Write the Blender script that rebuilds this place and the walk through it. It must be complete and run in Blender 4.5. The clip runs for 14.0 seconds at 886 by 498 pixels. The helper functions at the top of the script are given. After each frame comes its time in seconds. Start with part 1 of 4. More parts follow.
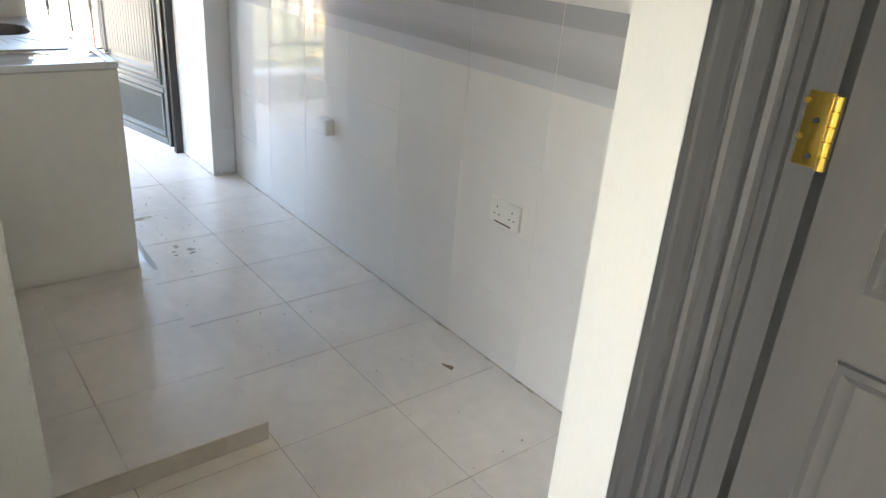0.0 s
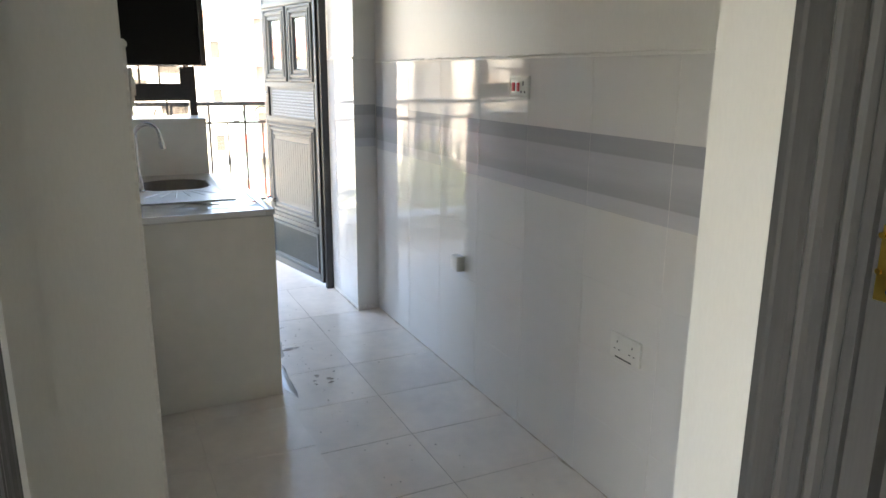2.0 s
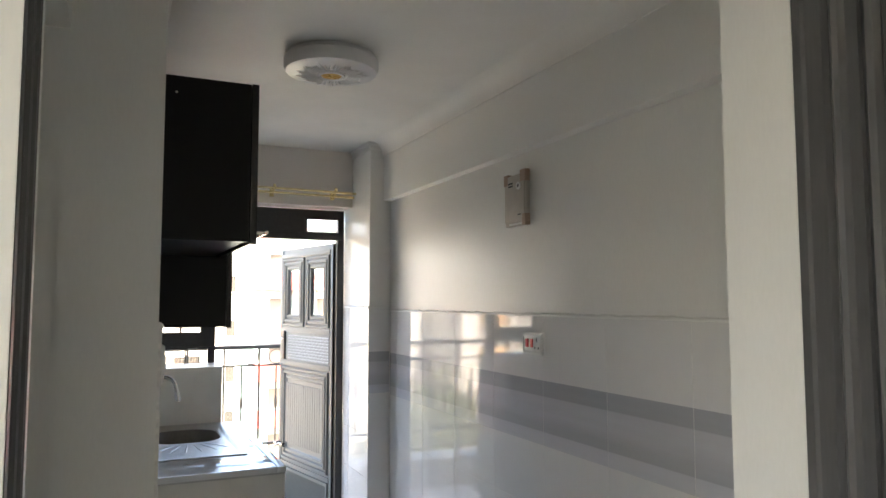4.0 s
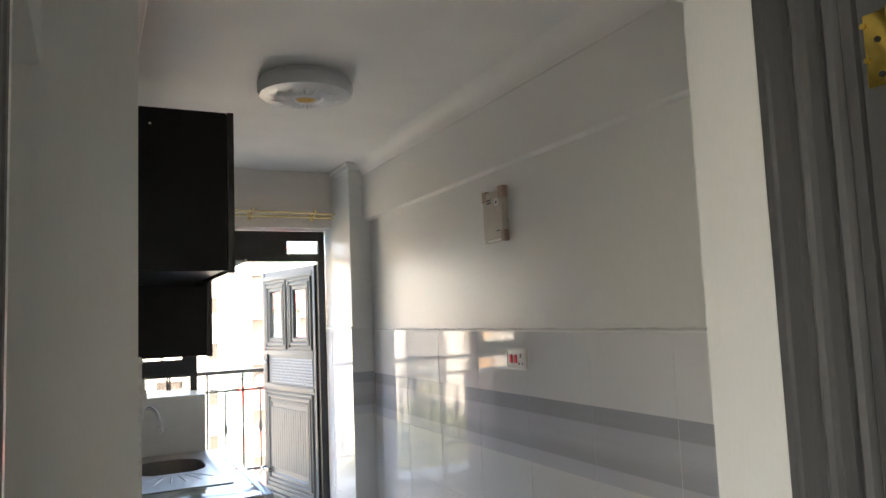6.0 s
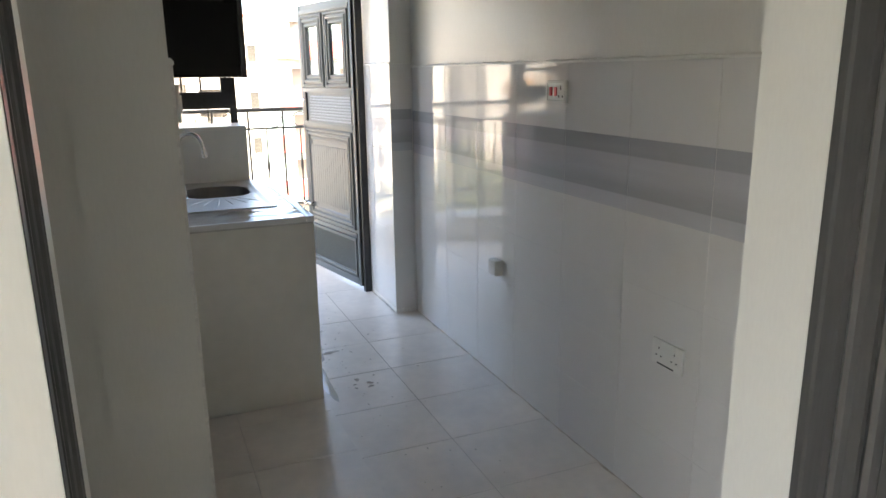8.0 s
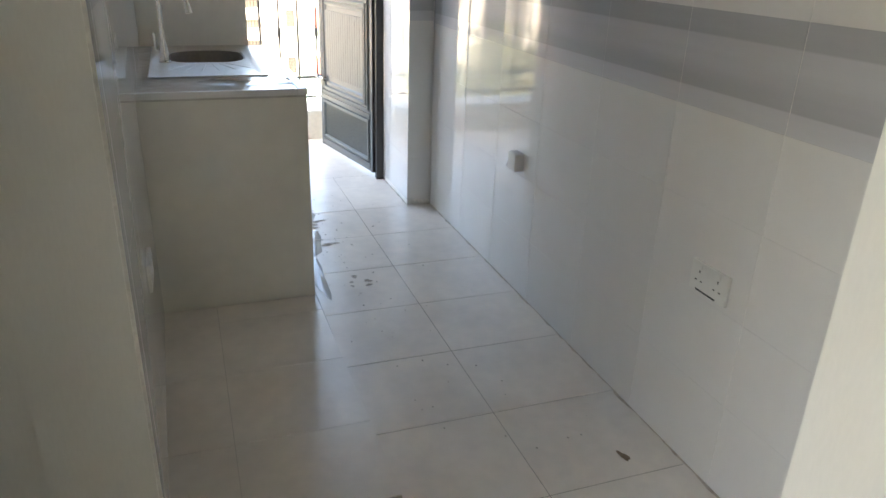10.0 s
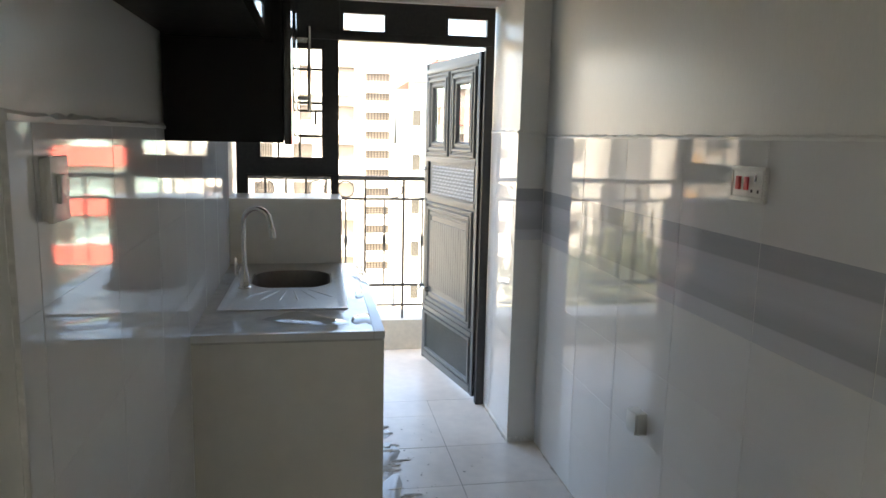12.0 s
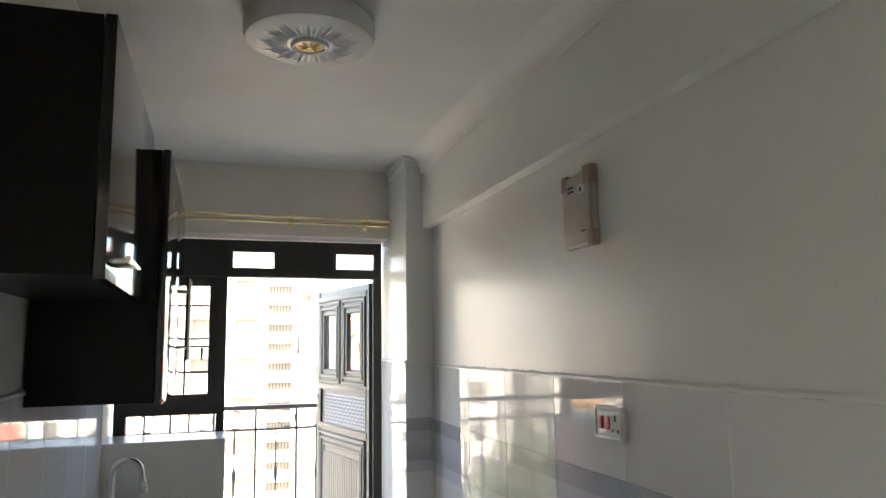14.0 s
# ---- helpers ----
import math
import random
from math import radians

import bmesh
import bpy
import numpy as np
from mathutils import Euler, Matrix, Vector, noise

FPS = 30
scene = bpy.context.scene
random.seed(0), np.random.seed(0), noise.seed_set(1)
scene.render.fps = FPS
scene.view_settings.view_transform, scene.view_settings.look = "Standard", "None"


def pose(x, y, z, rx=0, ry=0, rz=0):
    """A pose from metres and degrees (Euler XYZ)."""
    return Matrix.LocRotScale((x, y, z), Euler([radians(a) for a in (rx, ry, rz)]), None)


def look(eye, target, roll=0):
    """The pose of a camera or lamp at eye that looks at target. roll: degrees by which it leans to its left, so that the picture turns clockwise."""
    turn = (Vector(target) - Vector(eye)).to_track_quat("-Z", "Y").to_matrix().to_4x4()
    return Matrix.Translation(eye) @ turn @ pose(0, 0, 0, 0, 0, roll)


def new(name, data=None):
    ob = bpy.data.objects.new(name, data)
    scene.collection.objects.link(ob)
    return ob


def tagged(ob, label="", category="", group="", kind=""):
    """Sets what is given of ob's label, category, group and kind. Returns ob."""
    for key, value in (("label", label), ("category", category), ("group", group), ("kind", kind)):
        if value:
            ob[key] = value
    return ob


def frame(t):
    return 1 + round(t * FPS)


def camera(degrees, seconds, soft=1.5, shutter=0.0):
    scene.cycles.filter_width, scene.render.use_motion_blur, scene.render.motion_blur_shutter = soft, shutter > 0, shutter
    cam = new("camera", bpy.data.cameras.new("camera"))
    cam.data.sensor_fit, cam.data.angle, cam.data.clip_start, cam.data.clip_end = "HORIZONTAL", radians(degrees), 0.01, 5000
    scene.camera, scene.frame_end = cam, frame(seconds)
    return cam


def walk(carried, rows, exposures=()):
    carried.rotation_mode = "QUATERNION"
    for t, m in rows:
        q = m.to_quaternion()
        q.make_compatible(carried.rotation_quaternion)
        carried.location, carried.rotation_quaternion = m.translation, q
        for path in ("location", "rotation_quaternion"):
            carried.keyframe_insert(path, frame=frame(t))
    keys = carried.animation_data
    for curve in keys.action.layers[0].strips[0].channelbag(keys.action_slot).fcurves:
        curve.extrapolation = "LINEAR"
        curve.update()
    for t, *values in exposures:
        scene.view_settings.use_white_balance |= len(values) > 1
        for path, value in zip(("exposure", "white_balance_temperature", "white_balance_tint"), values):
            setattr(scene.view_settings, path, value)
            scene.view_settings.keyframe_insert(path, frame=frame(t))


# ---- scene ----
cam = camera(63.83, 14.0)
PATH = [
    (0, (-1.561, -3.984, 1.432), (-0.415, -2.562, 0.615), 4.5),
    (0.5, (-1.519, -4.063, 1.457), (-0.589, -2.449, 0.728), 4.6),
    (1, (-1.505, -4.094, 1.426), (-0.704, -2.369, 0.805), 2.8),
    (1.5, (-1.491, -4.091, 1.475), (-0.652, -2.367, 0.905), 0.9),
    (2, (-1.498, -4.099, 1.462), (-0.664, -2.347, 0.982), 0.4),
    (2.5, (-1.506, -4.082, 1.530), (-0.739, -2.244, 1.353), 2.7),
    (3, (-1.511, -4.089, 1.532), (-0.800, -2.220, 1.532), 2.4),
    (3.5, (-1.536, -4.100, 1.555), (-0.742, -2.267, 1.665), 1.6),
    (6, (-1.533, -4.113, 1.597), (-0.652, -2.328, 1.782), -2.3),
    (6.5, (-1.520, -4.098, 1.594), (-0.590, -2.337, 1.774), -2.2),
    (7, (-1.526, -4.122, 1.593), (-0.703, -2.304, 1.730), -2.0),
    (7.5, (-1.525, -4.119, 1.560), (-0.771, -2.267, 1.526), -1.5),
    (8, (-1.511, -4.096, 1.492), (-0.767, -2.303, 1.008), -0.8),
    (8.5, (-1.504, -4.090, 1.449), (-0.765, -2.349, 0.799), 0.3),
    (11, (-1.120, -3.424, 1.384), (-0.576, -1.670, 0.590), 3.6),
    (11.5, (-1.080, -3.302, 1.418), (-0.592, -1.481, 0.750), 3.5),
    (12, (-1.073, -3.279, 1.506), (-0.725, -1.334, 1.198), 1.3),
    (12.5, (-1.078, -3.310, 1.590), (-0.791, -1.336, 1.739), 1.0),
    (13, (-1.084, -3.356, 1.630), (-0.853, -1.396, 1.959), -0.1),
    (13.5, (-1.041, -3.362, 1.635), (-0.617, -1.440, 1.985), -1.0),
    (14, (-1.005, -3.359, 1.622), (-0.406, -1.469, 1.889), -0.8),
]
walk(cam, [(t, look(eye, target, roll)) for t, eye, target, roll in PATH],
     exposures=[(0.0, 4.82, 7200, 6), (0.5, 4.5, 7250, 6), (1.2, 4.28, 7150, 6), (2.0, 4.2, 7080, 6), (3.5, 4.06, 6950, 8), (7.5, 4.1, 6950, 8), (7.9, 3.9, 7020, 7), (8.5, 4.02, 7100, 7), (11.0, 4.25, 7450, 5), (11.6, 4.0, 7350, 5), (12.0, 3.58, 7130, 5), (12.5, 3.48, 6900, 5), (13.0, 3.76, 6800, 5), (14.0, 3.92, 6800, 6)])

SKY, SUN, ROOM = 0.15, 1.9, 0.78

# ---- world, sun, exposure ----
world = bpy.data.worlds.new("sky")
scene.world = world
world.use_nodes = True
wn = world.node_tree.nodes
sky = wn.new("ShaderNodeTexSky")
sky.sky_type, sky.sun_disc = "NISHITA", False
sky.sun_elevation, sky.sun_rotation = radians(52), radians(200)
sky.air_density, sky.dust_density = 0.8, 5.0
wn["Background"].inputs["Strength"].default_value = SKY
world.node_tree.links.new(sky.outputs["Color"], wn["Background"].inputs["Color"])
sun = new("sun", bpy.data.lights.new("sun", "SUN"))
sun.data.energy, sun.data.angle, sun.data.color = SUN, radians(0.6), (1.0, 0.95, 0.88)
sun.matrix_world = look((-10, -30, 45), (0, 0, 0))
# area lamp added in an assumed, unseen window opening of the room behind
pane = new("assumed_window_light", bpy.data.lights.new("assumed_window_light", "AREA"))
pane.data.shape, pane.data.size, pane.data.size_y = "RECTANGLE", 1.4, 1.2
pane.data.energy, pane.data.color = ROOM, (0.91, 0.98, 1.0)
pane.matrix_world = look((-3.92, -4.8, 1.6), (0, -4.6, 1.3))


# ---- materials ----
def material(name, colour, rough=0.5, metal=0.0, grain=0.0, scale=40.0, bump=0.0, bump_scale=60.0, stain=0.0,
             stain_scale=3.0, coat=0.0, spread=0.0, rough_var=0.0, stretch=None, spec=0.5):
    """A surface with grain and stains at two scales, relief and piece-to-piece spread."""
    m = bpy.data.materials.new(name)
    m.use_nodes = True
    n, l = m.node_tree.nodes, m.node_tree.links
    p = n["Principled BSDF"]
    p.inputs["Roughness"].default_value, p.inputs["Metallic"].default_value = rough, metal
    p.inputs["Coat Weight"].default_value, p.inputs["Coat Roughness"].default_value = coat, 0.04
    p.inputs["Specular IOR Level"].default_value = spec
    p.inputs["Base Color"].default_value = (*colour, 1)
    geo = n.new("ShaderNodeNewGeometry")
    src = geo.outputs["Position"]
    if stretch:
        mp = n.new("ShaderNodeMapping")
        mp.inputs["Scale"].default_value = stretch
        l.new(src, mp.inputs["Vector"])
        src = mp.outputs["Vector"]
    last = None

    def noise_fac(s, detail=4):
        t = n.new("ShaderNodeTexNoise")
        t.inputs["Scale"].default_value, t.inputs["Detail"].default_value = s, detail
        l.new(src, t.inputs["Vector"])
        return t.outputs["Fac"]

    def mixed(fac_socket, lo, hi, under):
        r = n.new("ShaderNodeMapRange")
        r.inputs["From Min"].default_value, r.inputs["From Max"].default_value = 0.2, 0.8
        r.inputs["To Min"].default_value, r.inputs["To Max"].default_value = lo, hi
        l.new(fac_socket, r.inputs["Value"])
        r.interpolation_type = "SMOOTHSTEP"
        v = n.new("ShaderNodeHueSaturation")
        if under is None:
            v.inputs["Color"].default_value = (*colour, 1)
        else:
            l.new(under, v.inputs["Color"])
        l.new(r.outputs["Result"], v.inputs["Value"])
        return v.outputs["Color"]

    if grain:
        last = mixed(noise_fac(scale), 1 - grain, 1 + grain * 0.6, last)
    if stain:
        last = mixed(noise_fac(stain_scale, 3), 1 - stain, 1 + stain * 0.3, last)
    if spread:
        info = n.new("ShaderNodeObjectInfo")
        r = n.new("ShaderNodeMapRange")
        r.inputs["To Min"].default_value, r.inputs["To Max"].default_value = 1 - spread, 1 + spread * 0.5
        l.new(info.outputs["Random"], r.inputs["Value"])
        v = n.new("ShaderNodeHueSaturation")
        if last is None:
            v.inputs["Color"].default_value = (*colour, 1)
        else:
            l.new(last, v.inputs["Color"])
        l.new(r.outputs["Result"], v.inputs["Value"])
        last = v.outputs["Color"]
    if last is not None:
        l.new(last, p.inputs["Base Color"])
    if rough_var:
        r = n.new("ShaderNodeMapRange")
        r.inputs["From Min"].default_value, r.inputs["From Max"].default_value = 0.2, 0.8
        r.inputs["To Min"].default_value, r.inputs["To Max"].default_value = max(0, rough - rough_var), rough + rough_var
        l.new(noise_fac(stain_scale * 2.3, 2), r.inputs["Value"])
        l.new(r.outputs["Result"], p.inputs["Roughness"])
    if bump:
        b = n.new("ShaderNodeBump")
        b.inputs["Strength"].default_value, b.inputs["Distance"].default_value = 1.0, bump
        l.new(noise_fac(bump_scale, 3), b.inputs["Height"])
        l.new(b.outputs["Normal"], p.inputs["Normal"])
    return m


def band_material():
    """Glazed tile printed with straight grey bands: a dark strip on top, a shaded middle and a paler foot."""
    m = material("band_tile", (0.5, 0.5, 0.52), rough=0.045, bump=0.00035, bump_scale=6, spec=0.5)
    n, l = m.node_tree.nodes, m.node_tree.links
    tc = n.new("ShaderNodeTexCoord")
    sep = n.new("ShaderNodeSeparateXYZ")
    l.new(tc.outputs["Object"], sep.inputs["Vector"])
    wav = n.new("ShaderNodeTexNoise")
    wav.inputs["Scale"].default_value = 9
    stretch = n.new("ShaderNodeMapping")
    stretch.inputs["Scale"].default_value = (1, 0.25, 3)
    geo = n.new("ShaderNodeNewGeometry")
    l.new(geo.outputs["Position"], stretch.inputs["Vector"])
    l.new(stretch.outputs["Vector"], wav.inputs["Vector"])
    r = n.new("ShaderNodeMapRange")
    r.inputs["From Min"].default_value, r.inputs["From Max"].default_value = -0.125, 0.125
    l.new(sep.outputs["Z"], r.inputs["Value"])
    ramp = n.new("ShaderNodeValToRGB")
    e = ramp.color_ramp.elements
    e[0].position, e[0].color = 0.0, (0.63, 0.63, 0.64, 1)
    e[1].position, e[1].color = 1.0, (0.45, 0.45, 0.47, 1)
    for pos, c in ((0.2, 0.60), (0.215, 0.46), (0.34, 0.48), (0.5, 0.56), (0.745, 0.58), (0.765, 0.44)):
        x = e.new(pos)
        x.color = (c, c, c * 1.03, 1)
    l.new(r.outputs["Result"], ramp.inputs["Fac"])
    v = n.new("ShaderNodeHueSaturation")
    k = n.new("ShaderNodeMapRange")
    k.inputs["To Min"].default_value, k.inputs["To Max"].default_value = 0.93, 1.07
    l.new(wav.outputs["Fac"], k.inputs["Value"])
    l.new(k.outputs["Result"], v.inputs["Value"])
    l.new(ramp.outputs["Color"], v.inputs["Color"])
    l.new(v.outputs["Color"], n["Principled BSDF"].inputs["Base Color"])
    return m


TILE = material("glazed_white_tile", (0.79, 0.775, 0.75), rough=0.045, bump=0.00035, bump_scale=6, spread=0.008, grain=0.015, scale=8)
TILE_BAND = band_material()
GROUT = material("grout", (0.82, 0.80, 0.76), rough=0.9, grain=0.15, scale=60)
FLOOR_TILE = material("polished_floor_tile", (0.82, 0.755, 0.68), rough=0.305, bump=0.0005, bump_scale=6, grain=0.05, scale=18,
                      stain=0.16, stain_scale=2.2, spread=0.015, rough_var=0.02)
FLOOR_GROUT = material("floor_grout", (0.36, 0.31, 0.26), rough=0.95, grain=0.3, scale=50)
PAINT = material("cream_wall_paint", (0.82, 0.812, 0.77), rough=0.29, spec=0.42, grain=0.02, scale=60, bump=0.0014, bump_scale=4, stretch=(3, 3, 0.7))
# a warmer tone than PAINT, used only over the balcony door
CREAM_OVER_DOOR = material("warmer_cream_wall", (0.84, 0.785, 0.715), rough=0.4, grain=0.02, scale=120, bump=0.001, bump_scale=6, stain=0.04)
CEIL = material("white_ceiling_paint", (0.84, 0.825, 0.78), rough=0.6, stain=0.07, stain_scale=2.6, grain=0.02, scale=120, bump=0.0008, bump_scale=12)
COUNTER_SIDE = material("counter_end_plaster", (0.84, 0.81, 0.73), rough=0.3, grain=0.03, scale=14, stain=0.06, stain_scale=2.5, bump=0.0006, bump_scale=10)
MARBLE = material("worktop_tile", (0.62, 0.59, 0.54), rough=0.14, grain=0.1, scale=22, stain=0.2, stain_scale=5, bump=0.0012, bump_scale=24, rough_var=0.1)
STEEL = material("brushed_steel", (0.60, 0.57, 0.52), rough=0.42, metal=1.0, grain=0.06, scale=80, rough_var=0.08, stain_scale=8)
KICK_METAL = material("speckled_kick_panel", (0.045, 0.055, 0.055), rough=0.45, grain=0.6, scale=180, spec=0.3)
MESH_STEEL = material("mesh_steel", (0.30, 0.31, 0.31), rough=0.35, metal=0.7, grain=0.1)
# sink steel again, its colour darkened for the shade inside the bowl
SHADED_BOWL = material("shaded_bowl_steel", (0.20, 0.18, 0.16), rough=0.4, metal=0.9, grain=0.1, scale=60)
GRIME = material("brown_grime", (0.60, 0.52, 0.44), rough=0.9, grain=0.3, scale=40, stain=0.3, stain_scale=8)
CHROME = material("chrome", (0.72, 0.70, 0.66), rough=0.12, metal=1.0, rough_var=0.05)
BRASS = material("polished_brass", (0.95, 0.68, 0.16), rough=0.16, metal=1.0, grain=0.08, scale=90, rough_var=0.06)
GOLD = material("gold_lacquered_rod", (0.80, 0.66, 0.36), rough=0.22, metal=1.0, rough_var=0.05)
CABINET = material("dark_brown_melamine", (0.014, 0.012, 0.0115), spec=0.13, rough=0.34, grain=0.05, scale=30, stretch=(6, 6, 1), rough_var=0.03)
CABINET_DOOR = material("glossy_dark_door", (0.022, 0.017, 0.015), spec=0.5, rough=0.08, grain=0.25, scale=25, stretch=(6, 6, 1), rough_var=0.04)
METAL_DARK = material("black_steel_frame", (0.035, 0.032, 0.031), rough=0.36, grain=0.25, scale=60, stain=0.2, bump=0.0004, bump_scale=80)
LEAF_METAL = material("dark_grey_pressed_steel", (0.135, 0.145, 0.145), rough=0.36, spec=0.3, grain=0.03, scale=70)
RAIL_METAL = material("rail_paint", (0.07, 0.065, 0.06), rough=0.4, grain=0.2, stain=0.2)
FRAME_WOOD = material("grey_varnished_frame", (0.088, 0.086, 0.086), rough=0.4, grain=0.10, scale=30, stretch=(6, 6, 0.5), stain=0.06, rough_var=0.02)
DOOR_WOOD = material("grey_brown_door", (0.082, 0.078, 0.077), rough=0.3, grain=0.05, scale=20, stretch=(4, 4, 0.8), stain=0.04, rough_var=0.02)
PLASTIC = material("white_plastic", (0.78, 0.77, 0.73), rough=0.3, grain=0.02, stain=0.05)
PLASTIC_OLD = material("cream_plastic", (0.52, 0.47, 0.40), rough=0.4, grain=0.03, stain=0.08, stain_scale=15)
TAPE = material("beige_tape", (0.42, 0.30, 0.22), rough=0.55, grain=0.1)
RED = material("red_switch", (0.65, 0.04, 0.05), rough=0.3)
BLACK = material("black_plastic", (0.02, 0.02, 0.02), rough=0.4)
DIFFUSER = material("opal_acrylic", (0.68, 0.67, 0.66), rough=0.35, grain=0.02)
# near-white base colour carries the glints of the lamp's relief
CRYSTAL = material("glint_white_relief", (0.93, 0.93, 0.93), rough=0.15)
AMBER = material("amber_relief", (0.66, 0.40, 0.09), rough=0.35, metal=0.15)
DIRT = material("dried_mud", (0.30, 0.22, 0.15), rough=0.9, grain=0.3, scale=80)
RISER = material("riser_tile", (0.50, 0.45, 0.39), rough=0.35, grain=0.08, scale=30, stain=0.15, stain_scale=6)
SMEAR = material("dirt_smear", (0.46, 0.41, 0.35), rough=0.8, grain=0.4, scale=60)
CONCRETE = material("balcony_concrete", (0.62, 0.58, 0.50), rough=0.7, grain=0.08, stain=0.12)
FAC_WHITE = material("facade_cream", (0.56, 0.535, 0.49), rough=0.8, grain=0.05, scale=1.5, stain=0.08, stain_scale=0.3)
FAC_ORANGE = material("facade_orange", (0.62, 0.36, 0.16), rough=0.8, grain=0.06, scale=2, stain=0.1, stain_scale=0.4)
FAC_YELLOW = material("facade_yellow", (0.75, 0.55, 0.15), rough=0.8, grain=0.06, scale=2, stain=0.1, stain_scale=0.4)
FAC_RED = material("facade_red", (0.62, 0.12, 0.09), rough=0.7, grain=0.06, scale=2, stain=0.1, stain_scale=0.4)
FAC_TEAL = material("facade_teal", (0.42, 0.62, 0.57), rough=0.7, grain=0.06, scale=2, stain=0.1, stain_scale=0.4)
FAC_DARK = material("facade_window", (0.19, 0.16, 0.13), rough=0.5)
FAC_RAIL = material("facade_grille", (0.045, 0.038, 0.032), rough=0.5)
BARK = material("bark", (0.14, 0.10, 0.07), rough=0.9, grain=0.3, scale=6)
FOLIAGE = material("foliage", (0.11, 0.12, 0.06), rough=0.6, grain=0.3, scale=3)
GROUND = material("ground_earth", (0.42, 0.38, 0.30), rough=0.95, grain=0.2, scale=0.5, stain=0.3, stain_scale=0.05)
GLASS = bpy.data.materials.new("window_glass")
GLASS.use_nodes = True
gp = GLASS.node_tree.nodes["Principled BSDF"]
gp.inputs["Transmission Weight"].default_value, gp.inputs["Roughness"].default_value, gp.inputs["IOR"].default_value = 1.0, 0.0, 1.45

# ---- building blocks ----
ORIGIN = {}


def box(bm, x0, x1, y0, y1, z0, z1):
    v = [bm.verts.new((x, y, z)) for x in sorted((x0, x1)) for y in sorted((y0, y1)) for z in sorted((z0, z1))]
    return [bm.faces.new([v[i] for i in q]) for q in ((0, 1, 3, 2), (4, 6, 7, 5), (0, 4, 5, 1), (2, 3, 7, 6), (0, 2, 6, 4), (1, 5, 7, 3))]


def boxes(*rows):
    bm = bmesh.new()
    for r in rows:
        box(bm, *r)
    return bm


def soften(bm, width, segments=2):
    bmesh.ops.bevel(bm, geom=list(bm.edges), offset=width, segments=segments, affect="EDGES", profile=0.7, clamp_overlap=True)
    return bm


def prism(points, axis, lo, hi):
    """A closed outline in the plane across axis, drawn out from lo to hi."""
    bm = bmesh.new()
    place = {"x": lambda a, b, t: (t, a, b), "y": lambda a, b, t: (a, t, b), "z": lambda a, b, t: (a, b, t)}[axis]
    ends = [[bm.verts.new(place(a, b, t)) for a, b in points] for t in (lo, hi)]
    bm.faces.new(ends[0])
    bm.faces.new(ends[1][::-1])
    k = len(points)
    for i in range(k):
        bm.faces.new((ends[0][i], ends[1][i], ends[1][(i + 1) % k], ends[0][(i + 1) % k]))
    bmesh.ops.recalc_face_normals(bm, faces=bm.faces)
    return bm


def lathe(rows, centre, axis="z", steps=40):
    """Rings of (radius, height) about an axis through centre."""
    bm = bmesh.new()
    c = Vector(centre)
    rings = []
    for r, h in rows:
        ring = []
        for i in range(steps):
            a = 2 * math.pi * i / steps
            u, w = r * math.cos(a), r * math.sin(a)
            ring.append(bm.verts.new(c + Vector({"z": (u, w, h), "x": (h, u, w), "y": (u, h, w)}[axis])))
        rings.append(ring)
    for a, b in zip(rings, rings[1:]):
        for i in range(steps):
            bm.faces.new((a[i], a[(i + 1) % steps], b[(i + 1) % steps], b[i]))
    bm.faces.new(rings[0][::-1])
    bm.faces.new(rings[-1])
    bmesh.ops.recalc_face_normals(bm, faces=bm.faces)
    return bm


def tube(points, radius, steps=10, close=False):
    """A round bar along points; radius is one number or one a point."""
    bm = bmesh.new()
    pts = [Vector(p) for p in points]
    k = len(pts)
    rad = radius if isinstance(radius, (list, tuple)) else [radius] * k
    rings = []
    side = None
    for i, p in enumerate(pts):
        if close:
            d = pts[(i + 1) % k] - pts[i - 1]
        else:
            d = pts[min(i + 1, k - 1)] - pts[max(i - 1, 0)]
        d.normalize()
        if side is None:
            side = d.orthogonal().normalized()
        side = (side - d * side.dot(d)).normalized()
        up = d.cross(side)
        rings.append([bm.verts.new(p + rad[i] * (math.cos(2 * math.pi * j / steps) * side + math.sin(2 * math.pi * j / steps) * up)) for j in range(steps)])
    for i in range(k if close else k - 1):
        a, b = rings[i], rings[(i + 1) % k]
        for j in range(steps):
            bm.faces.new((a[j], a[(j + 1) % steps], b[(j + 1) % steps], b[j]))
    if not close:
        bm.faces.new(rings[0][::-1])
        bm.faces.new(rings[-1])
    bmesh.ops.recalc_face_normals(bm, faces=bm.faces)
    return bm


def merged(*bms):
    out = bmesh.new()
    for b in bms:
        me = bpy.data.meshes.new("t")
        b.to_mesh(me)
        b.free()
        out.from_mesh(me)
        bpy.data.meshes.remove(me)
    return out


def smooth(me, degrees=35):
    lim = math.cos(radians(degrees))
    bm = bmesh.new()
    bm.from_mesh(me)
    for f in bm.faces:
        f.smooth = True
    for e in bm.edges:
        e.smooth = len(e.link_faces) == 2 and e.link_faces[0].normal.dot(e.link_faces[1].normal) > lim
    bm.to_mesh(me)
    bm.free()


def mesh_of(name, bm, mat):
    me = bpy.data.meshes.new(name)
    bm.normal_update()
    bm.to_mesh(me)
    bm.free()
    me.materials.append(mat)
    smooth(me)
    return me


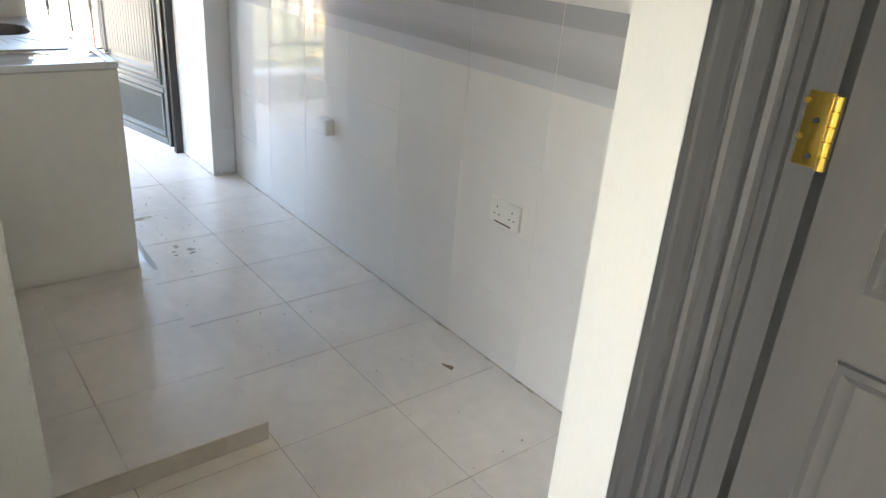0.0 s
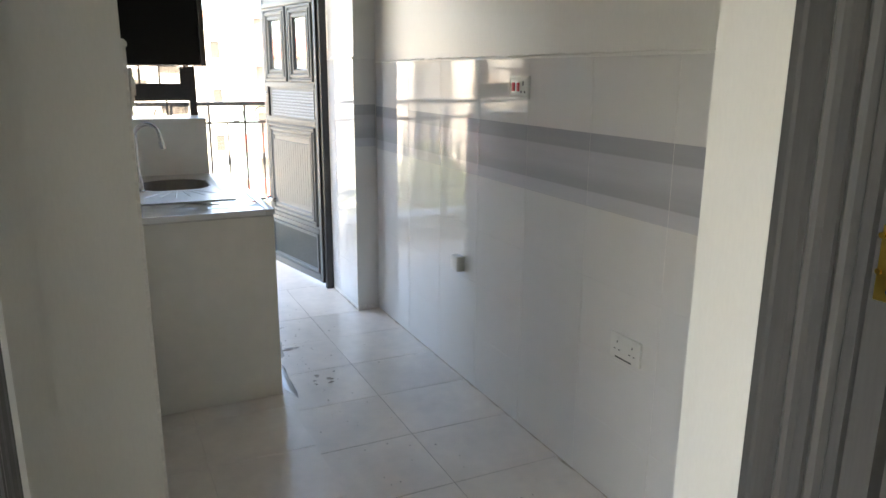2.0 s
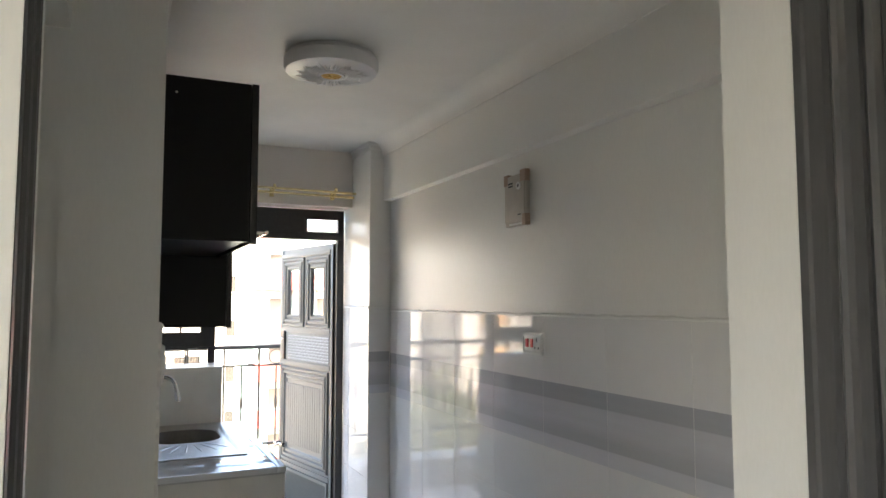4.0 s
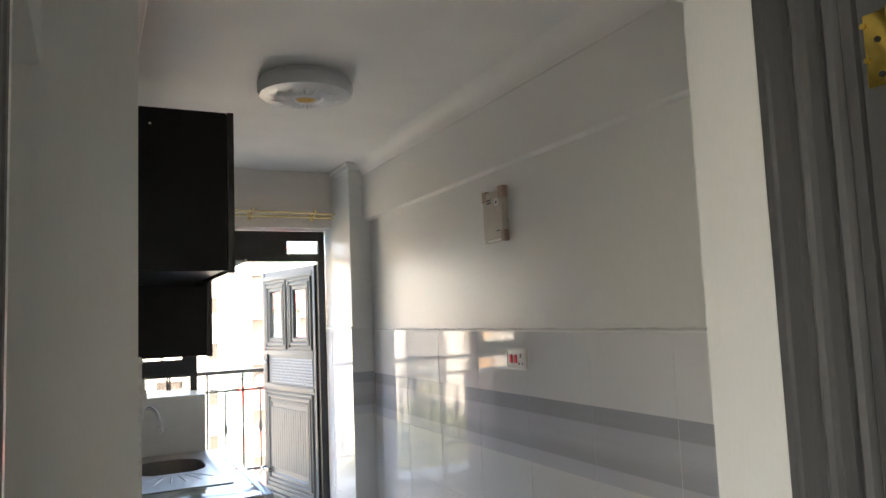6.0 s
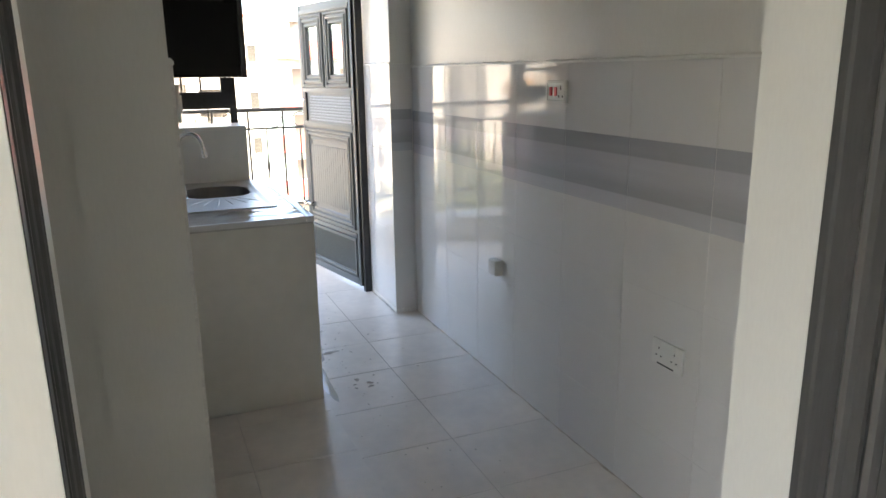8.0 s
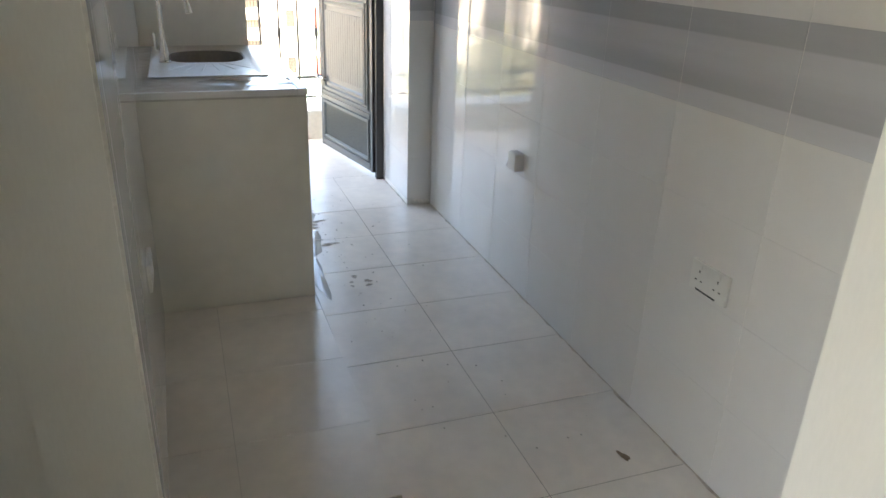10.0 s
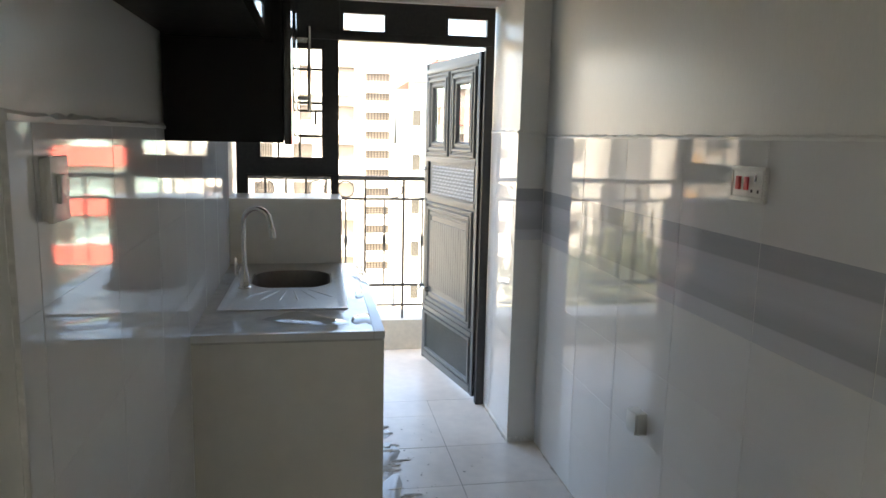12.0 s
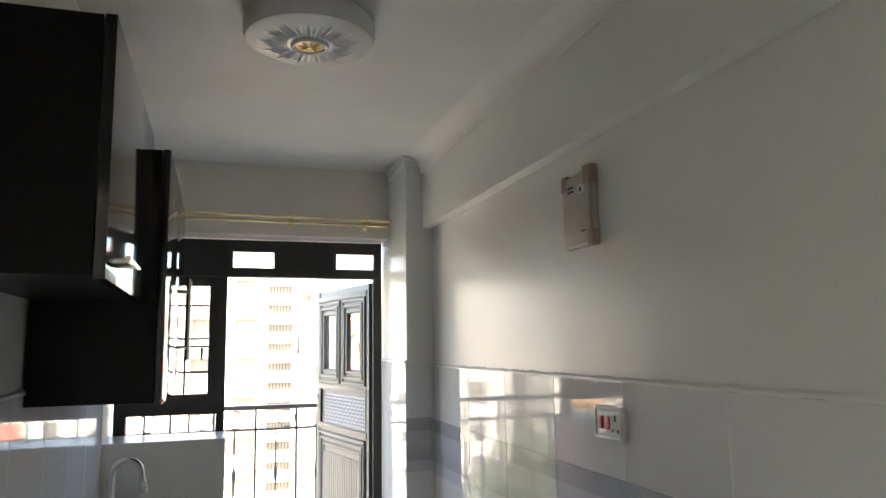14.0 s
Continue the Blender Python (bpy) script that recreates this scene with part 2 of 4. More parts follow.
def part(name, bm, mat, parent, label=""):
    """One mesh, in world metres, under a thing or a part."""
    o = ORIGIN.get(parent.name, Vector((0, 0, 0)))
    bmesh.ops.translate(bm, verts=bm.verts, vec=-o)
    ob = new(name, mesh_of(name, bm, mat))
    ob.parent = parent
    ORIGIN[ob.name] = o
    return tagged(ob, label=label)


def thing(name, at, label, category, group="", kind=""):
    ob = new(name)
    ob.empty_display_size = 0.05
    ob.location = at
    ORIGIN[ob.name] = Vector(at)
    return tagged(ob, label, category, group, kind)


def structure(name, bm, mat, label="", category=""):
    ob = new(name, mesh_of(name, bm, mat))
    ORIGIN[ob.name] = Vector((0, 0, 0))
    return tagged(ob, label, category, kind="structure")


def single(name, bm, mat, label, category, group=""):
    """A thing of one mesh with its origin in the world's."""
    return tagged(new(name, mesh_of(name, bm, mat)), label, category, group)

# ---- the structure ----
XL, YD, ZC = -1.46, 0.52, 2.56      # left wall, plane of the steel door frame, ceiling
DADO = 1.518
XL0, SKEWED = -1.434, radians(1.09)  # the left wall runs slightly out of square
SKEW = Matrix.Translation((XL0, -2.355, 0)) @ Matrix.Rotation(SKEWED, 4, "Z") @ Matrix.Translation((-XL0, 2.355, 0))


def skewed(bm):
    bmesh.ops.transform(bm, matrix=SKEW, verts=bm.verts)
    return bm


# right wall with its beam, the pier beside the balcony door
structure("wall_right", boxes((0.008, 0.22, -3.22, 0.75, -0.1, 3.2)), PAINT, "cream painted kitchen wall above a glazed tile dado", "wall")
structure("beam_right", soften(boxes((-0.045, 0.007, -3.215, 0.0, 2.198, ZC + 0.02)), 0.006), PAINT, "cream plastered beam along the wall under the ceiling", "beam")
structure("column", soften(boxes((-0.13, 0.006, 0.008, YD + 0.16, -0.05, ZC + 0.02)), 0.004), PAINT, "cream plastered column with tiled foot beside the balcony door", "column")
structure("wall_left", skewed(boxes((XL0 - 0.22, XL0 - 0.008, -2.355, 0.75, -0.1, 3.2))), PAINT, "cream painted kitchen wall above a glazed tile dado", "wall")
structure("wall_pier_left", boxes((-3.0, XL0 - 0.215, -2.353, -2.15, -0.1, 2.7)), PAINT, "cream painted end of the partition beside the kitchen", "wall")
structure("wall_balcony_low", boxes((XL - 0.04, -0.955, 0.20, YD - 0.014, -0.1, 1.203), (XL - 0.04, -0.955, YD - 0.014, YD + 0.14, -0.1, 1.185)), COUNTER_SIDE, "cream low wall under the kitchen window", "wall")
structure("wall_balcony_top", boxes((XL - 0.04, -0.132, 0.36, YD + 0.16, 2.194, ZC - 0.001), (XL - 0.04, -0.132, 0.452, YD + 0.16, ZC - 0.0005, 3.2)), CREAM_OVER_DOOR, "cream wall over the balcony door", "wall")
structure("facade_above", boxes((-6, 5, YD + 0.165, YD + 0.4, 2.9, 6.0)), CONCRETE, "plain facade of this building over the balcony", "wall")
structure("facade_side_right", boxes((0.225, 5, YD - 0.1, YD + 0.4, -12, 2.895)), CONCRETE, "plain facade of this building beside the balcony", "wall")
structure("facade_side_left", boxes((-6, XL - 0.225, YD - 0.1, YD + 0.4, -12, 2.895)), CONCRETE, "plain facade of this building beside the balcony", "wall")
structure("ceiling", boxes((-4.1, 0.9, -6.7, 0.45, ZC, ZC + 0.18)), CEIL, "white painted plaster ceiling", "ceiling")

# wall with the inner doorway, the room behind and the lobby
DX0, DX1 = -1.616, -0.60
structure("wall_doorway_right", boxes((DX1, 0.9, -3.36, -3.22, -0.1, 2.6)), PAINT, "cream plastered wall beside the inner doorway", "wall")
structure("wall_doorway_left", boxes((-4.1, DX0, -3.40, -3.22, -0.1, 2.6)), PAINT, "cream plastered wall beside the inner doorway", "wall")
structure("wall_doorway_top", boxes((DX0, DX1, -3.40, -3.22, 2.13, 2.6)), PAINT, "cream plaster over the inner doorway", "wall")
structure("wall_room_right", boxes((0.3, 0.5, -6.7, -3.362, -0.1, 2.7)), PAINT, "cream painted wall of the room behind", "wall")
structure("wall_room_back", boxes((-4.1, 0.295, -6.7, -6.5, -0.1, 2.7)), PAINT, "cream painted wall of the room behind", "wall")
structure("wall_room_left", boxes((-4.1, -3.95, -6.495, -5.55, -0.1, 2.7), (-4.1, -3.95, -4.05, -3.402, -0.1, 2.7),
                                  (-4.1, -3.95, -5.55, -4.05, -0.1, 0.95), (-4.1, -3.95, -5.55, -4.05, 2.25, 2.7)), PAINT,
          "cream painted wall with an assumed, unseen window opening", "wall")
structure("lobby_soffit", boxes((-2.848, -1.641, -3.218, -2.3575, 2.182, ZC - 0.001)), PAINT, "cream plastered lowered ceiling over the lobby", "ceiling")
structure("wall_lobby_left", boxes((-3.0, -2.85, -3.215, -2.357, -0.1, 2.7)), PAINT, "cream painted end wall of the lobby", "wall")

# ground slabs
structure("floor", boxes((-4.1, 0.9, -6.7, YD + 0.1, -0.16, -0.0018)), FLOOR_GROUT, "pale beige polished floor tiles with thin dirty joints", "floor")
STEP0, STEP1 = 0.062, 0.022          # the slab falls slightly towards the counter
structure("floor_step", prism([(-2.357, -0.0015), (-2.357, STEP0), (-1.064, STEP1), (-1.064, -0.0015)], "x", XL - 0.01, -0.862), RISER,
          "raised tiled slab with a plain riser before the counter", "step")
structure("balcony_floor", boxes((-3.2, 1.6, YD + 0.10, 1.95, -0.2, -0.004)), FLOOR_TILE, "bright beige balcony floor", "floor")
structure("balcony_kerb", soften(boxes((-3.2, 1.6, 1.64, 1.95, -0.003, 0.215)), 0.008), CONCRETE, "low cream concrete kerb at the balcony's edge", "kerb")

# cornice along the ceiling
def cornice(name, axis, lo, hi, base, way, size=1.0):
    prof = [(0, 0), (0, -0.055), (0.012, -0.055), (0.016, -0.042), (0.03, -0.03), (0.048, -0.014), (0.066, -0.010), (0.07, 0.0)]
    return structure(name, prism([(base + way * a * size, ZC - 0.001 + b * size) for a, b in prof], axis, lo, hi), CEIL, "white moulded plaster cornice under the ceiling", "cornice")


cove = [(0.0, 0.0), (0.0, -0.086), (0.006, -0.086), (0.008, -0.079)]
cove += [(0.085 - 0.077 * math.cos(radians(a)), -0.084 + 0.082 * math.sin(radians(a))) for a in range(10, 90, 10)] + [(0.085, 0.0)]
structure("cornice_right", prism([(-0.046 - a, ZC - 0.001 + b) for a, b in cove], "y", -3.21, -0.002), CEIL, "white plaster cove between beam and ceiling", "cornice")
cornice("cornice_left", "y", -2.35, 0.35, XL - 0.004, 1)
structure("column_cap", soften(boxes((-0.152, -0.002, -0.02, 0.35, ZC - 0.022, ZC - 0.002), (-0.141, -0.002, -0.008, 0.35, ZC - 0.05, ZC - 0.022)), 0.006),
          CEIL, "white stepped plaster cap of the column", "cornice")
# rough plaster bead where the dado ends
def bead(y0, y1, x0, x1, z, seed):
    """An uneven strip along y between x0 and x1, about 12 mm high."""
    rnd = random.Random(seed)
    bm = bmesh.new()
    rings, y = [], y0
    while True:
        a, b, c = rnd.uniform(-0.002, 0.003), rnd.uniform(-0.003, 0.004), rnd.uniform(-0.0015, 0.0015)
        rings.append([bm.verts.new(p) for p in ((x1, y, z), (x0 + c, y, z + a * 0.4), (x0 + c * 1.5, y, z + 0.007 + a), (x0 + (x1 - x0) * 0.4, y, z + 0.012 + b), (x1, y, z + 0.013 + b))])
        if y >= y1:
            break
        y = min(y1, y + rnd.uniform(0.02, 0.06))
    for p, q in zip(rings, rings[1:]):
        for i in range(5):
            bm.faces.new((p[i], q[i], q[(i + 1) % 5], p[(i + 1) % 5]))
    bm.faces.new(rings[0])
    bm.faces.new(rings[-1][::-1])
    bmesh.ops.recalc_face_normals(bm, faces=bm.faces)
    return bm


structure("dado_bead_right", bead(-3.2, -0.001, -0.005, 0.012, DADO, 1), PAINT, "uneven plaster bead along the top of the tiles", "trim")
structure("dado_bead_left", skewed(bead(-2.352, 0.19, XL0 + 0.004, XL0 - 0.012, DADO - 0.004, 2)), PAINT, "uneven plaster bead along the top of the tiles", "trim")
structure("dado_bead_column", bead(-0.006, YD - 0.01, -0.145, -0.128, DADO + 0.02, 3), PAINT, "uneven plaster bead along the top of the tiles", "trim")
structure("dado_bead_column_front", soften(boxes((-0.144, -0.001, -0.005, 0.01, DADO + 0.02, DADO + 0.032)), 0.003), PAINT, "uneven plaster bead along the top of the tiles", "trim")
structure("skirting_pier", boxes((-2.84, XL0 - 0.004, -2.368, -2.3555, 0.001, 0.045)), FLOOR_GROUT, "grey tile skirting at the foot of the partition", "skirting")

# ---- inner doorway: frame and open door ----
jamb = thing("door_frame", (DX1, -3.48, 0), "grey varnished wooden door frame with a grooved moulding", "door frame", kind="structure")


def moulding(x_face, way, y0, y1, z0, z1, relief=1.3):
    """A jamb whose broad face shows grooves and beads."""
    prof = [(0.0, 0.0), (0.006, 0.003), (0.007, 0.017), (0.003, 0.021), (0.003, 0.046), (-0.003, 0.051), (-0.003, 0.055), (0.005, 0.060), (0.010, 0.067), (0.008, 0.075),
            (0.001, 0.080), (0.001, 0.097), (-0.004, 0.0995), (0.001, 0.103), (0.006, 0.111), (0.004, 0.120), (-0.004, 0.126), (0.001, 0.131), (0.002, 0.147), (-0.006, 0.149),
            (-0.006, 0.1515), (0.0, 0.153), (0.0, 0.192)]
    k = (y1 - y0) / 0.192
    pts = [(x_face + way * a * relief, y1 - b * k) for a, b in prof] + [(x_face - way * 0.05, y0), (x_face - way * 0.05, y1)]
    return prism(pts, "z", z0, z1)


part("jamb", moulding(DX1 + 0.002, -1, -3.567, -3.362, -0.008, 2.10), FRAME_WOOD, jamb)
part("jamb", moulding(DX0 + 0.001, 1, -3.397, -3.305, -0.008, 2.10, 0.8), FRAME_WOOD, jamb)
part("head", soften(boxes((DX0 - 0.05, DX1 + 0.06, -3.575, -3.402, 2.105, 2.19)), 0.004), FRAME_WOOD, jamb)

# the open inner door, hinged on the right jamb and swung into the room behind
HX, HY = -0.599, -3.584
door = thing("inner_door", (HX, HY, 0), "grey-brown varnished panelled door standing open on brass hinges", "door")
TURN = Matrix.Translation((HX, HY, 0)) @ Matrix.Rotation(radians(-86), 4, "Z")


def turned(bm):
    bmesh.ops.transform(bm, matrix=TURN, verts=bm.verts)
    return bm


# in the door's own frame: x along its width, y through its thickness, the seen face at y = 0
W, H = 0.86, 2.04
def door_panel(x0, x1, z0, z1):
    bm = bmesh.new()
    steps = ((0.0, -0.001), (0.002, -0.007), (0.012, -0.009), (0.022, -0.004), (0.03, 0.007), (0.05, 0.007), (0.085, 0.0))
    rings = []
    for d, y in steps:
        rings.append([bm.verts.new((x, y, z)) for x, z in ((x0 + d, z0 + d), (x1 - d, z0 + d), (x1 - d, z1 - d), (x0 + d, z1 - d))])
    for a, b in zip(rings, rings[1:]):
        for i in range(4):
            bm.faces.new((a[i], a[(i + 1) % 4], b[(i + 1) % 4], b[i]))
    bm.faces.new(rings[-1])
    bm.faces.new([bm.verts.new((v.co.x, 0.034, v.co.z)) for v in rings[0]][::-1])
    return bm


COLS, ROWS = ((0.086, 0.39), (0.47, 0.774)), ((0.22, 0.93), (1.035, 1.52), (1.64, 1.90))
rails = [(0, W, 0, 0.042, a, b) for a, b in ((0.012, 0.22), (0.93, 1.035), (1.52, 1.64), (1.90, H))]
rails += [(a, b, 0, 0.042, z0, z1) for a, b in ((0, 0.086), (0.39, 0.47), (0.774, W)) for z0, z1 in ROWS]
part("stile_frame", turned(boxes(*rails)), DOOR_WOOD, door)
for c in COLS:
    for z in ROWS:
        part("panel", turned(door_panel(*c, *z)), DOOR_WOOD, door)
for z in (0.25, 1.177, 1.876):
    hinge = part("hinge", soften(boxes((DX1 - 0.002, DX1 + 0.003, -3.570, -3.534, z, z + 0.1)), 0.001), BRASS, door, "bright polished brass butt hinge")
    for i in range(5):
        part("knuckle", lathe([(0.0065, 0), (0.0075, 0.001), (0.0075, 0.0185), (0.0065, 0.0195)], (DX1 - 0.006, -3.5755, z + 0.02 * i), steps=14), BRASS, hinge)
    for i, dy in ((0, 0.012), (1, 0.03), (2, 0.014), (3, 0.032)):
        part("screw", lathe([(0.0042, 0), (0.0036, 0.0014)], (DX1 - 0.0035, -3.566 + dy, z + 0.014 + 0.024 * i), "x", 12), BLACK if i in (0, 2) else BRASS, hinge)


def sheet(x0, x1, z0, z1, y0, y1, holes):
    """An upright plate in x and z with rectangular holes."""
    xs = sorted({x0, x1, *(min(max(v, x0), x1) for h in holes for v in h[:2])})
    zs = sorted({z0, z1, *(min(max(v, z0), z1) for h in holes for v in h[2:])})
    bm = bmesh.new()
    for za, zb in zip(zs, zs[1:]):
        run = None
        for xa, xb in zip(xs, xs[1:]):
            cx, cz = (xa + xb) / 2, (za + zb) / 2
            solid = not any(h[0] < cx < h[1] and h[2] < cz < h[3] for h in holes)
            if solid and run is None:
                run = xa
            if not solid and run is not None:
                box(bm, run, xa, y0, y1, za, zb)
                run = None
        if run is not None:
            box(bm, run, x1, y0, y1, za, zb)
    return bm


# ---- balcony door, window and their steel frame ----
frame_thing = thing("window_and_door_frame", (-0.8, YD, 0), "black painted steel frame holding the kitchen window and balcony door", "window frame", kind="structure")
FX1 = -0.139
HOLES = [(-1.36, -1.045, 1.39, 1.942), (-1.425, -1.0, 1.195, 1.292), (-0.937, -0.724, 2.038, 2.126), (-0.394, -0.182, 2.038, 2.126), (-0.96, -0.185, -0.02, 1.988)]
part("window_frame", sheet(XL - 0.02, -0.955, 1.187, 2.188, YD, YD + 0.045, HOLES), METAL_DARK, frame_thing)
part("door_frame", sheet(-0.9545, FX1, -0.006, 2.188, YD, YD + 0.045, HOLES), METAL_DARK, frame_thing)
part("drip_strip", soften(boxes((XL + 0.01, FX1 - 0.005, YD - 0.012, YD - 0.001, 1.99, 2.03)), 0.004), METAL_DARK, frame_thing)
for x0, x1, z0, z1 in HOLES[:4]:
    w = 0.012
    part("glazing_bead", soften(boxes((x0 - w, x1 + w, YD - 0.008, YD - 0.001, z1 - 0.002, z1 + w), (x0 - w, x1 + w, YD - 0.008, YD - 0.001, z0 - w, z0 + 0.002),
                                      (x0 - w, x0 + 0.002, YD - 0.008, YD - 0.001, z0, z1), (x1 - 0.002, x1 + w, YD - 0.008, YD - 0.001, z0, z1)), 0.002), METAL_DARK, frame_thing)
    g = part("pane", boxes((x0 - 0.004, x1 + 0.004, YD + 0.018, YD + 0.022, z0 - 0.004, z1 + 0.004)), GLASS, frame_thing, "clear glass pane")
    g.visible_shadow = False
for z in (1.50, 1.63, 1.67, 1.84):
    part("grille_bar", soften(boxes((-1.365, -1.04, YD + 0.026, YD + 0.038, z - 0.006, z + 0.006)), 0.002, 1), METAL_DARK, frame_thing)
for x in (-1.27, -1.16):
    part("grille_bar", soften(boxes((x - 0.006, x + 0.006, YD + 0.026, YD + 0.038, 1.385, 1.945)), 0.002, 1), METAL_DARK, frame_thing)
part("grille_bar", soften(boxes((-1.085, -1.073, YD + 0.026, YD + 0.038, 1.56, 1.63)), 0.002, 1), METAL_DARK, frame_thing)
for x in (-1.34, -1.13):
    part("grille_bar", soften(boxes((x - 0.005, x + 0.005, YD + 0.026, YD + 0.038, 1.19, 1.296)), 0.002, 1), METAL_DARK, frame_thing)
for z in (0.30, 1.80):
    part("hinge", lathe([(0.009, 0), (0.011, 0.004), (0.011, 0.116), (0.009, 0.12)], (-0.178, YD + 0.052, z), steps=14), METAL_DARK, frame_thing)
part("wall_plaster_edge", soften(boxes((XL + 0.01, -0.14, YD - 0.03, YD - 0.002, 2.189, 2.1935)), 0.001, 1), PAINT, frame_thing)

# the balcony door: pressed steel leaf standing open over the balcony
LW, LZ0, LZ1 = 0.83, 0.03, 1.972
leaf = thing("balcony_door", (-0.195, 0.568, 0), "dark grey pressed steel balcony door, open, with two glazed lights and fluted panel", "door")
LM = Matrix.Translation((-0.195, 0.568, 0)) @ Matrix(((-0.21, -0.978, 0, 0), (0.978, -0.21, 0, 0), (0, 0, 1, 0), (0, 0, 0, 1)))


def on_leaf(bm):
    """From the leaf's frame (width, out of the seen face, height) to the world."""
    bmesh.ops.transform(bm, matrix=LM, verts=bm.verts)
    bmesh.ops.recalc_face_normals(bm, faces=bm.faces)
    return bm


def ring_frame(u0, u1, z0, z1, steps, back):
    """Nested rectangular steps: (inset, height) pairs, the last one closed unless back is None."""
    bm = bmesh.new()
    rings = [[bm.verts.new((u, v, z)) for u, z in ((u0 + d, z0 + d), (u1 - d, z0 + d), (u1 - d, z1 - d), (u0 + d, z1 - d))] for d, v in steps]
    for a, b in zip(rings, rings[1:]):
        for i in range(4):
            bm.faces.new((a[i], a[(i + 1) % 4], b[(i + 1) % 4], b[i]))
    if back:
        bm.faces.new(rings[-1])
    return bm


def leaf_plate():
    holes = [(0.10, 0.36, 1.43, 1.88), (0.47, 0.73, 1.43, 1.88)]
    us = sorted({0.0, LW, *(h[0] for h in holes), *(h[1] for h in holes)})
    bm = bmesh.new()
    for za, zb in ((LZ0, 1.43), (1.43, 1.88), (1.88, LZ1)):
        for ua, ub in zip(us, us[1:]):
            if not any(h[0] < (ua + ub) / 2 < h[1] and h[2] < (za + zb) / 2 < h[3] for h in holes):
                box(bm, ua, ub, -0.04, 0.0, za, zb)
    return bm


part("leaf_plate", on_leaf(leaf_plate()), LEAF_METAL, leaf)
part("edge_channel", on_leaf(soften(boxes((0.0, 0.03, -0.043, 0.006, LZ0, LZ1), (LW - 0.03, LW, -0.043, 0.006, LZ0, LZ1)), 0.003)), LEAF_METAL, leaf)
for z0, z1 in ((1.905, 1.935), (1.355, 1.385), (1.115, 1.145), (0.375, 0.405), (0.05, 0.085)):
    part("cross_rail", on_leaf(soften(boxes((0.03, LW - 0.03, -0.002, 0.010, z0, z1)), 0.003)), LEAF_METAL, leaf)
MOULD = ((0.0, 0.001), (0.006, 0.014), (0.016, 0.014), (0.022, 0.004), (0.030, 0.004), (0.036, 0.016), (0.048, 0.016), (0.056, 0.003), (0.066, 0.003), (0.07, 0.010), (0.08, 0.010))
for u0, u1 in ((0.045, 0.40), (0.43, 0.785)):
    light = part("light_surround", on_leaf(ring_frame(u0, u1, 1.395, 1.90, MOULD + ((0.09, -0.012),), False)), LEAF_METAL, leaf)
    g = part("pane", on_leaf(boxes((u0 + 0.08, u1 - 0.08, -0.022, -0.018, 1.47, 1.83))), GLASS, light, "clear glass pane")
    g.visible_shadow = False
# woven mesh panel
mesh_panel = part("mesh_backing", on_leaf(boxes((0.05, LW - 0.12, 0.001, 0.004, 1.155, 1.345))), LEAF_METAL, leaf)
weave = bmesh.new()
for i in range(24):
    for j in range(9):
        u, z = 0.062 + i * 0.0268, 1.165 + j * 0.0205
        s = 1 if (i + j) % 2 else -1
        v = [weave.verts.new(p) for p in ((u - 0.012, 0.004, z), (u, 0.012, z + s * 0.008), (u + 0.012, 0.004, z + 0.004), (u, 0.006, z - s * 0.008))]
        weave.faces.new(v)
part("woven_mesh", on_leaf(weave), MESH_STEEL, leaf, "bright woven metal mesh")
# fluted panel
big = part("panel_surround", on_leaf(ring_frame(0.05, LW - 0.05, 0.42, 1.10, MOULD + ((0.09, 0.002),), True)), LEAF_METAL, leaf)
for i in range(16):
    u = 0.150 + i * 0.0355
    part("flute", on_leaf(soften(boxes((u - 0.0165, u + 0.0165, 0.0, 0.008, 0.545, 0.98)), 0.0055, 3)), LEAF_METAL, big)
part("kick_surround", on_leaf(ring_frame(0.045, LW - 0.045, 0.09, 0.37, ((0.0, 0.001), (0.004, 0.012), (0.02, 0.012), (0.028, -0.003)), True)), LEAF_METAL, leaf)
part("kick_panel", on_leaf(boxes((0.075, LW - 0.075, -0.002, 0.0015, 0.12, 0.34))), KICK_METAL, leaf, "dark speckled kick panel")
lock = part("lock_plate", on_leaf(soften(boxes((LW - 0.085, LW - 0.045, 0.0, 0.014, 1.15, 1.36)), 0.004)), METAL_DARK, leaf)
part("lever", on_leaf(merged(tube([(LW - 0.06, 0.01, 1.31), (LW - 0.06, 0.05, 1.31), (LW - 0.065, 0.058, 1.31), (LW - 0.16, 0.058, 1.305)], 0.009, 10))), CHROME, lock, "worn chrome lever")
bolt = part("bolt", on_leaf(tube([(LW - 0.13, 0.022, 0.52), (LW + 0.035, 0.022, 0.52)], 0.007, 10)), CHROME, leaf, "steel sliding bolt")
part("bolt_handle", on_leaf(tube([(LW - 0.03, 0.022, 0.52), (LW - 0.03, 0.055, 0.505), (LW - 0.03, 0.06, 0.475)], 0.006, 10)), CHROME, bolt)
for u in (LW - 0.11, LW - 0.01):
    part("keeper", on_leaf(soften(boxes((u - 0.012, u + 0.012, 0.0, 0.032, 0.505, 0.535)), 0.003)), METAL_DARK, bolt)

# ---- counter, sink and tap ----
CX, CY0, CY1, CZ = -0.865, -1.062, 0.198, 0.887
counter = thing("kitchen_counter", (-1.16, -0.42, 0), "built-in cream plastered counter base under a glossy worktop", "counter")
part("end_panel", soften(boxes((XL - 0.012, CX + 0.004, CY0 + 0.006, CY0 + 0.07, 0.0, CZ - 0.030)), 0.004), COUNTER_SIDE, counter)
part("front_panel", boxes((CX - 0.06, CX + 0.002, CY0 + 0.071, CY1 - 0.002, -0.008, CZ - 0.030)), COUNTER_SIDE, counter)
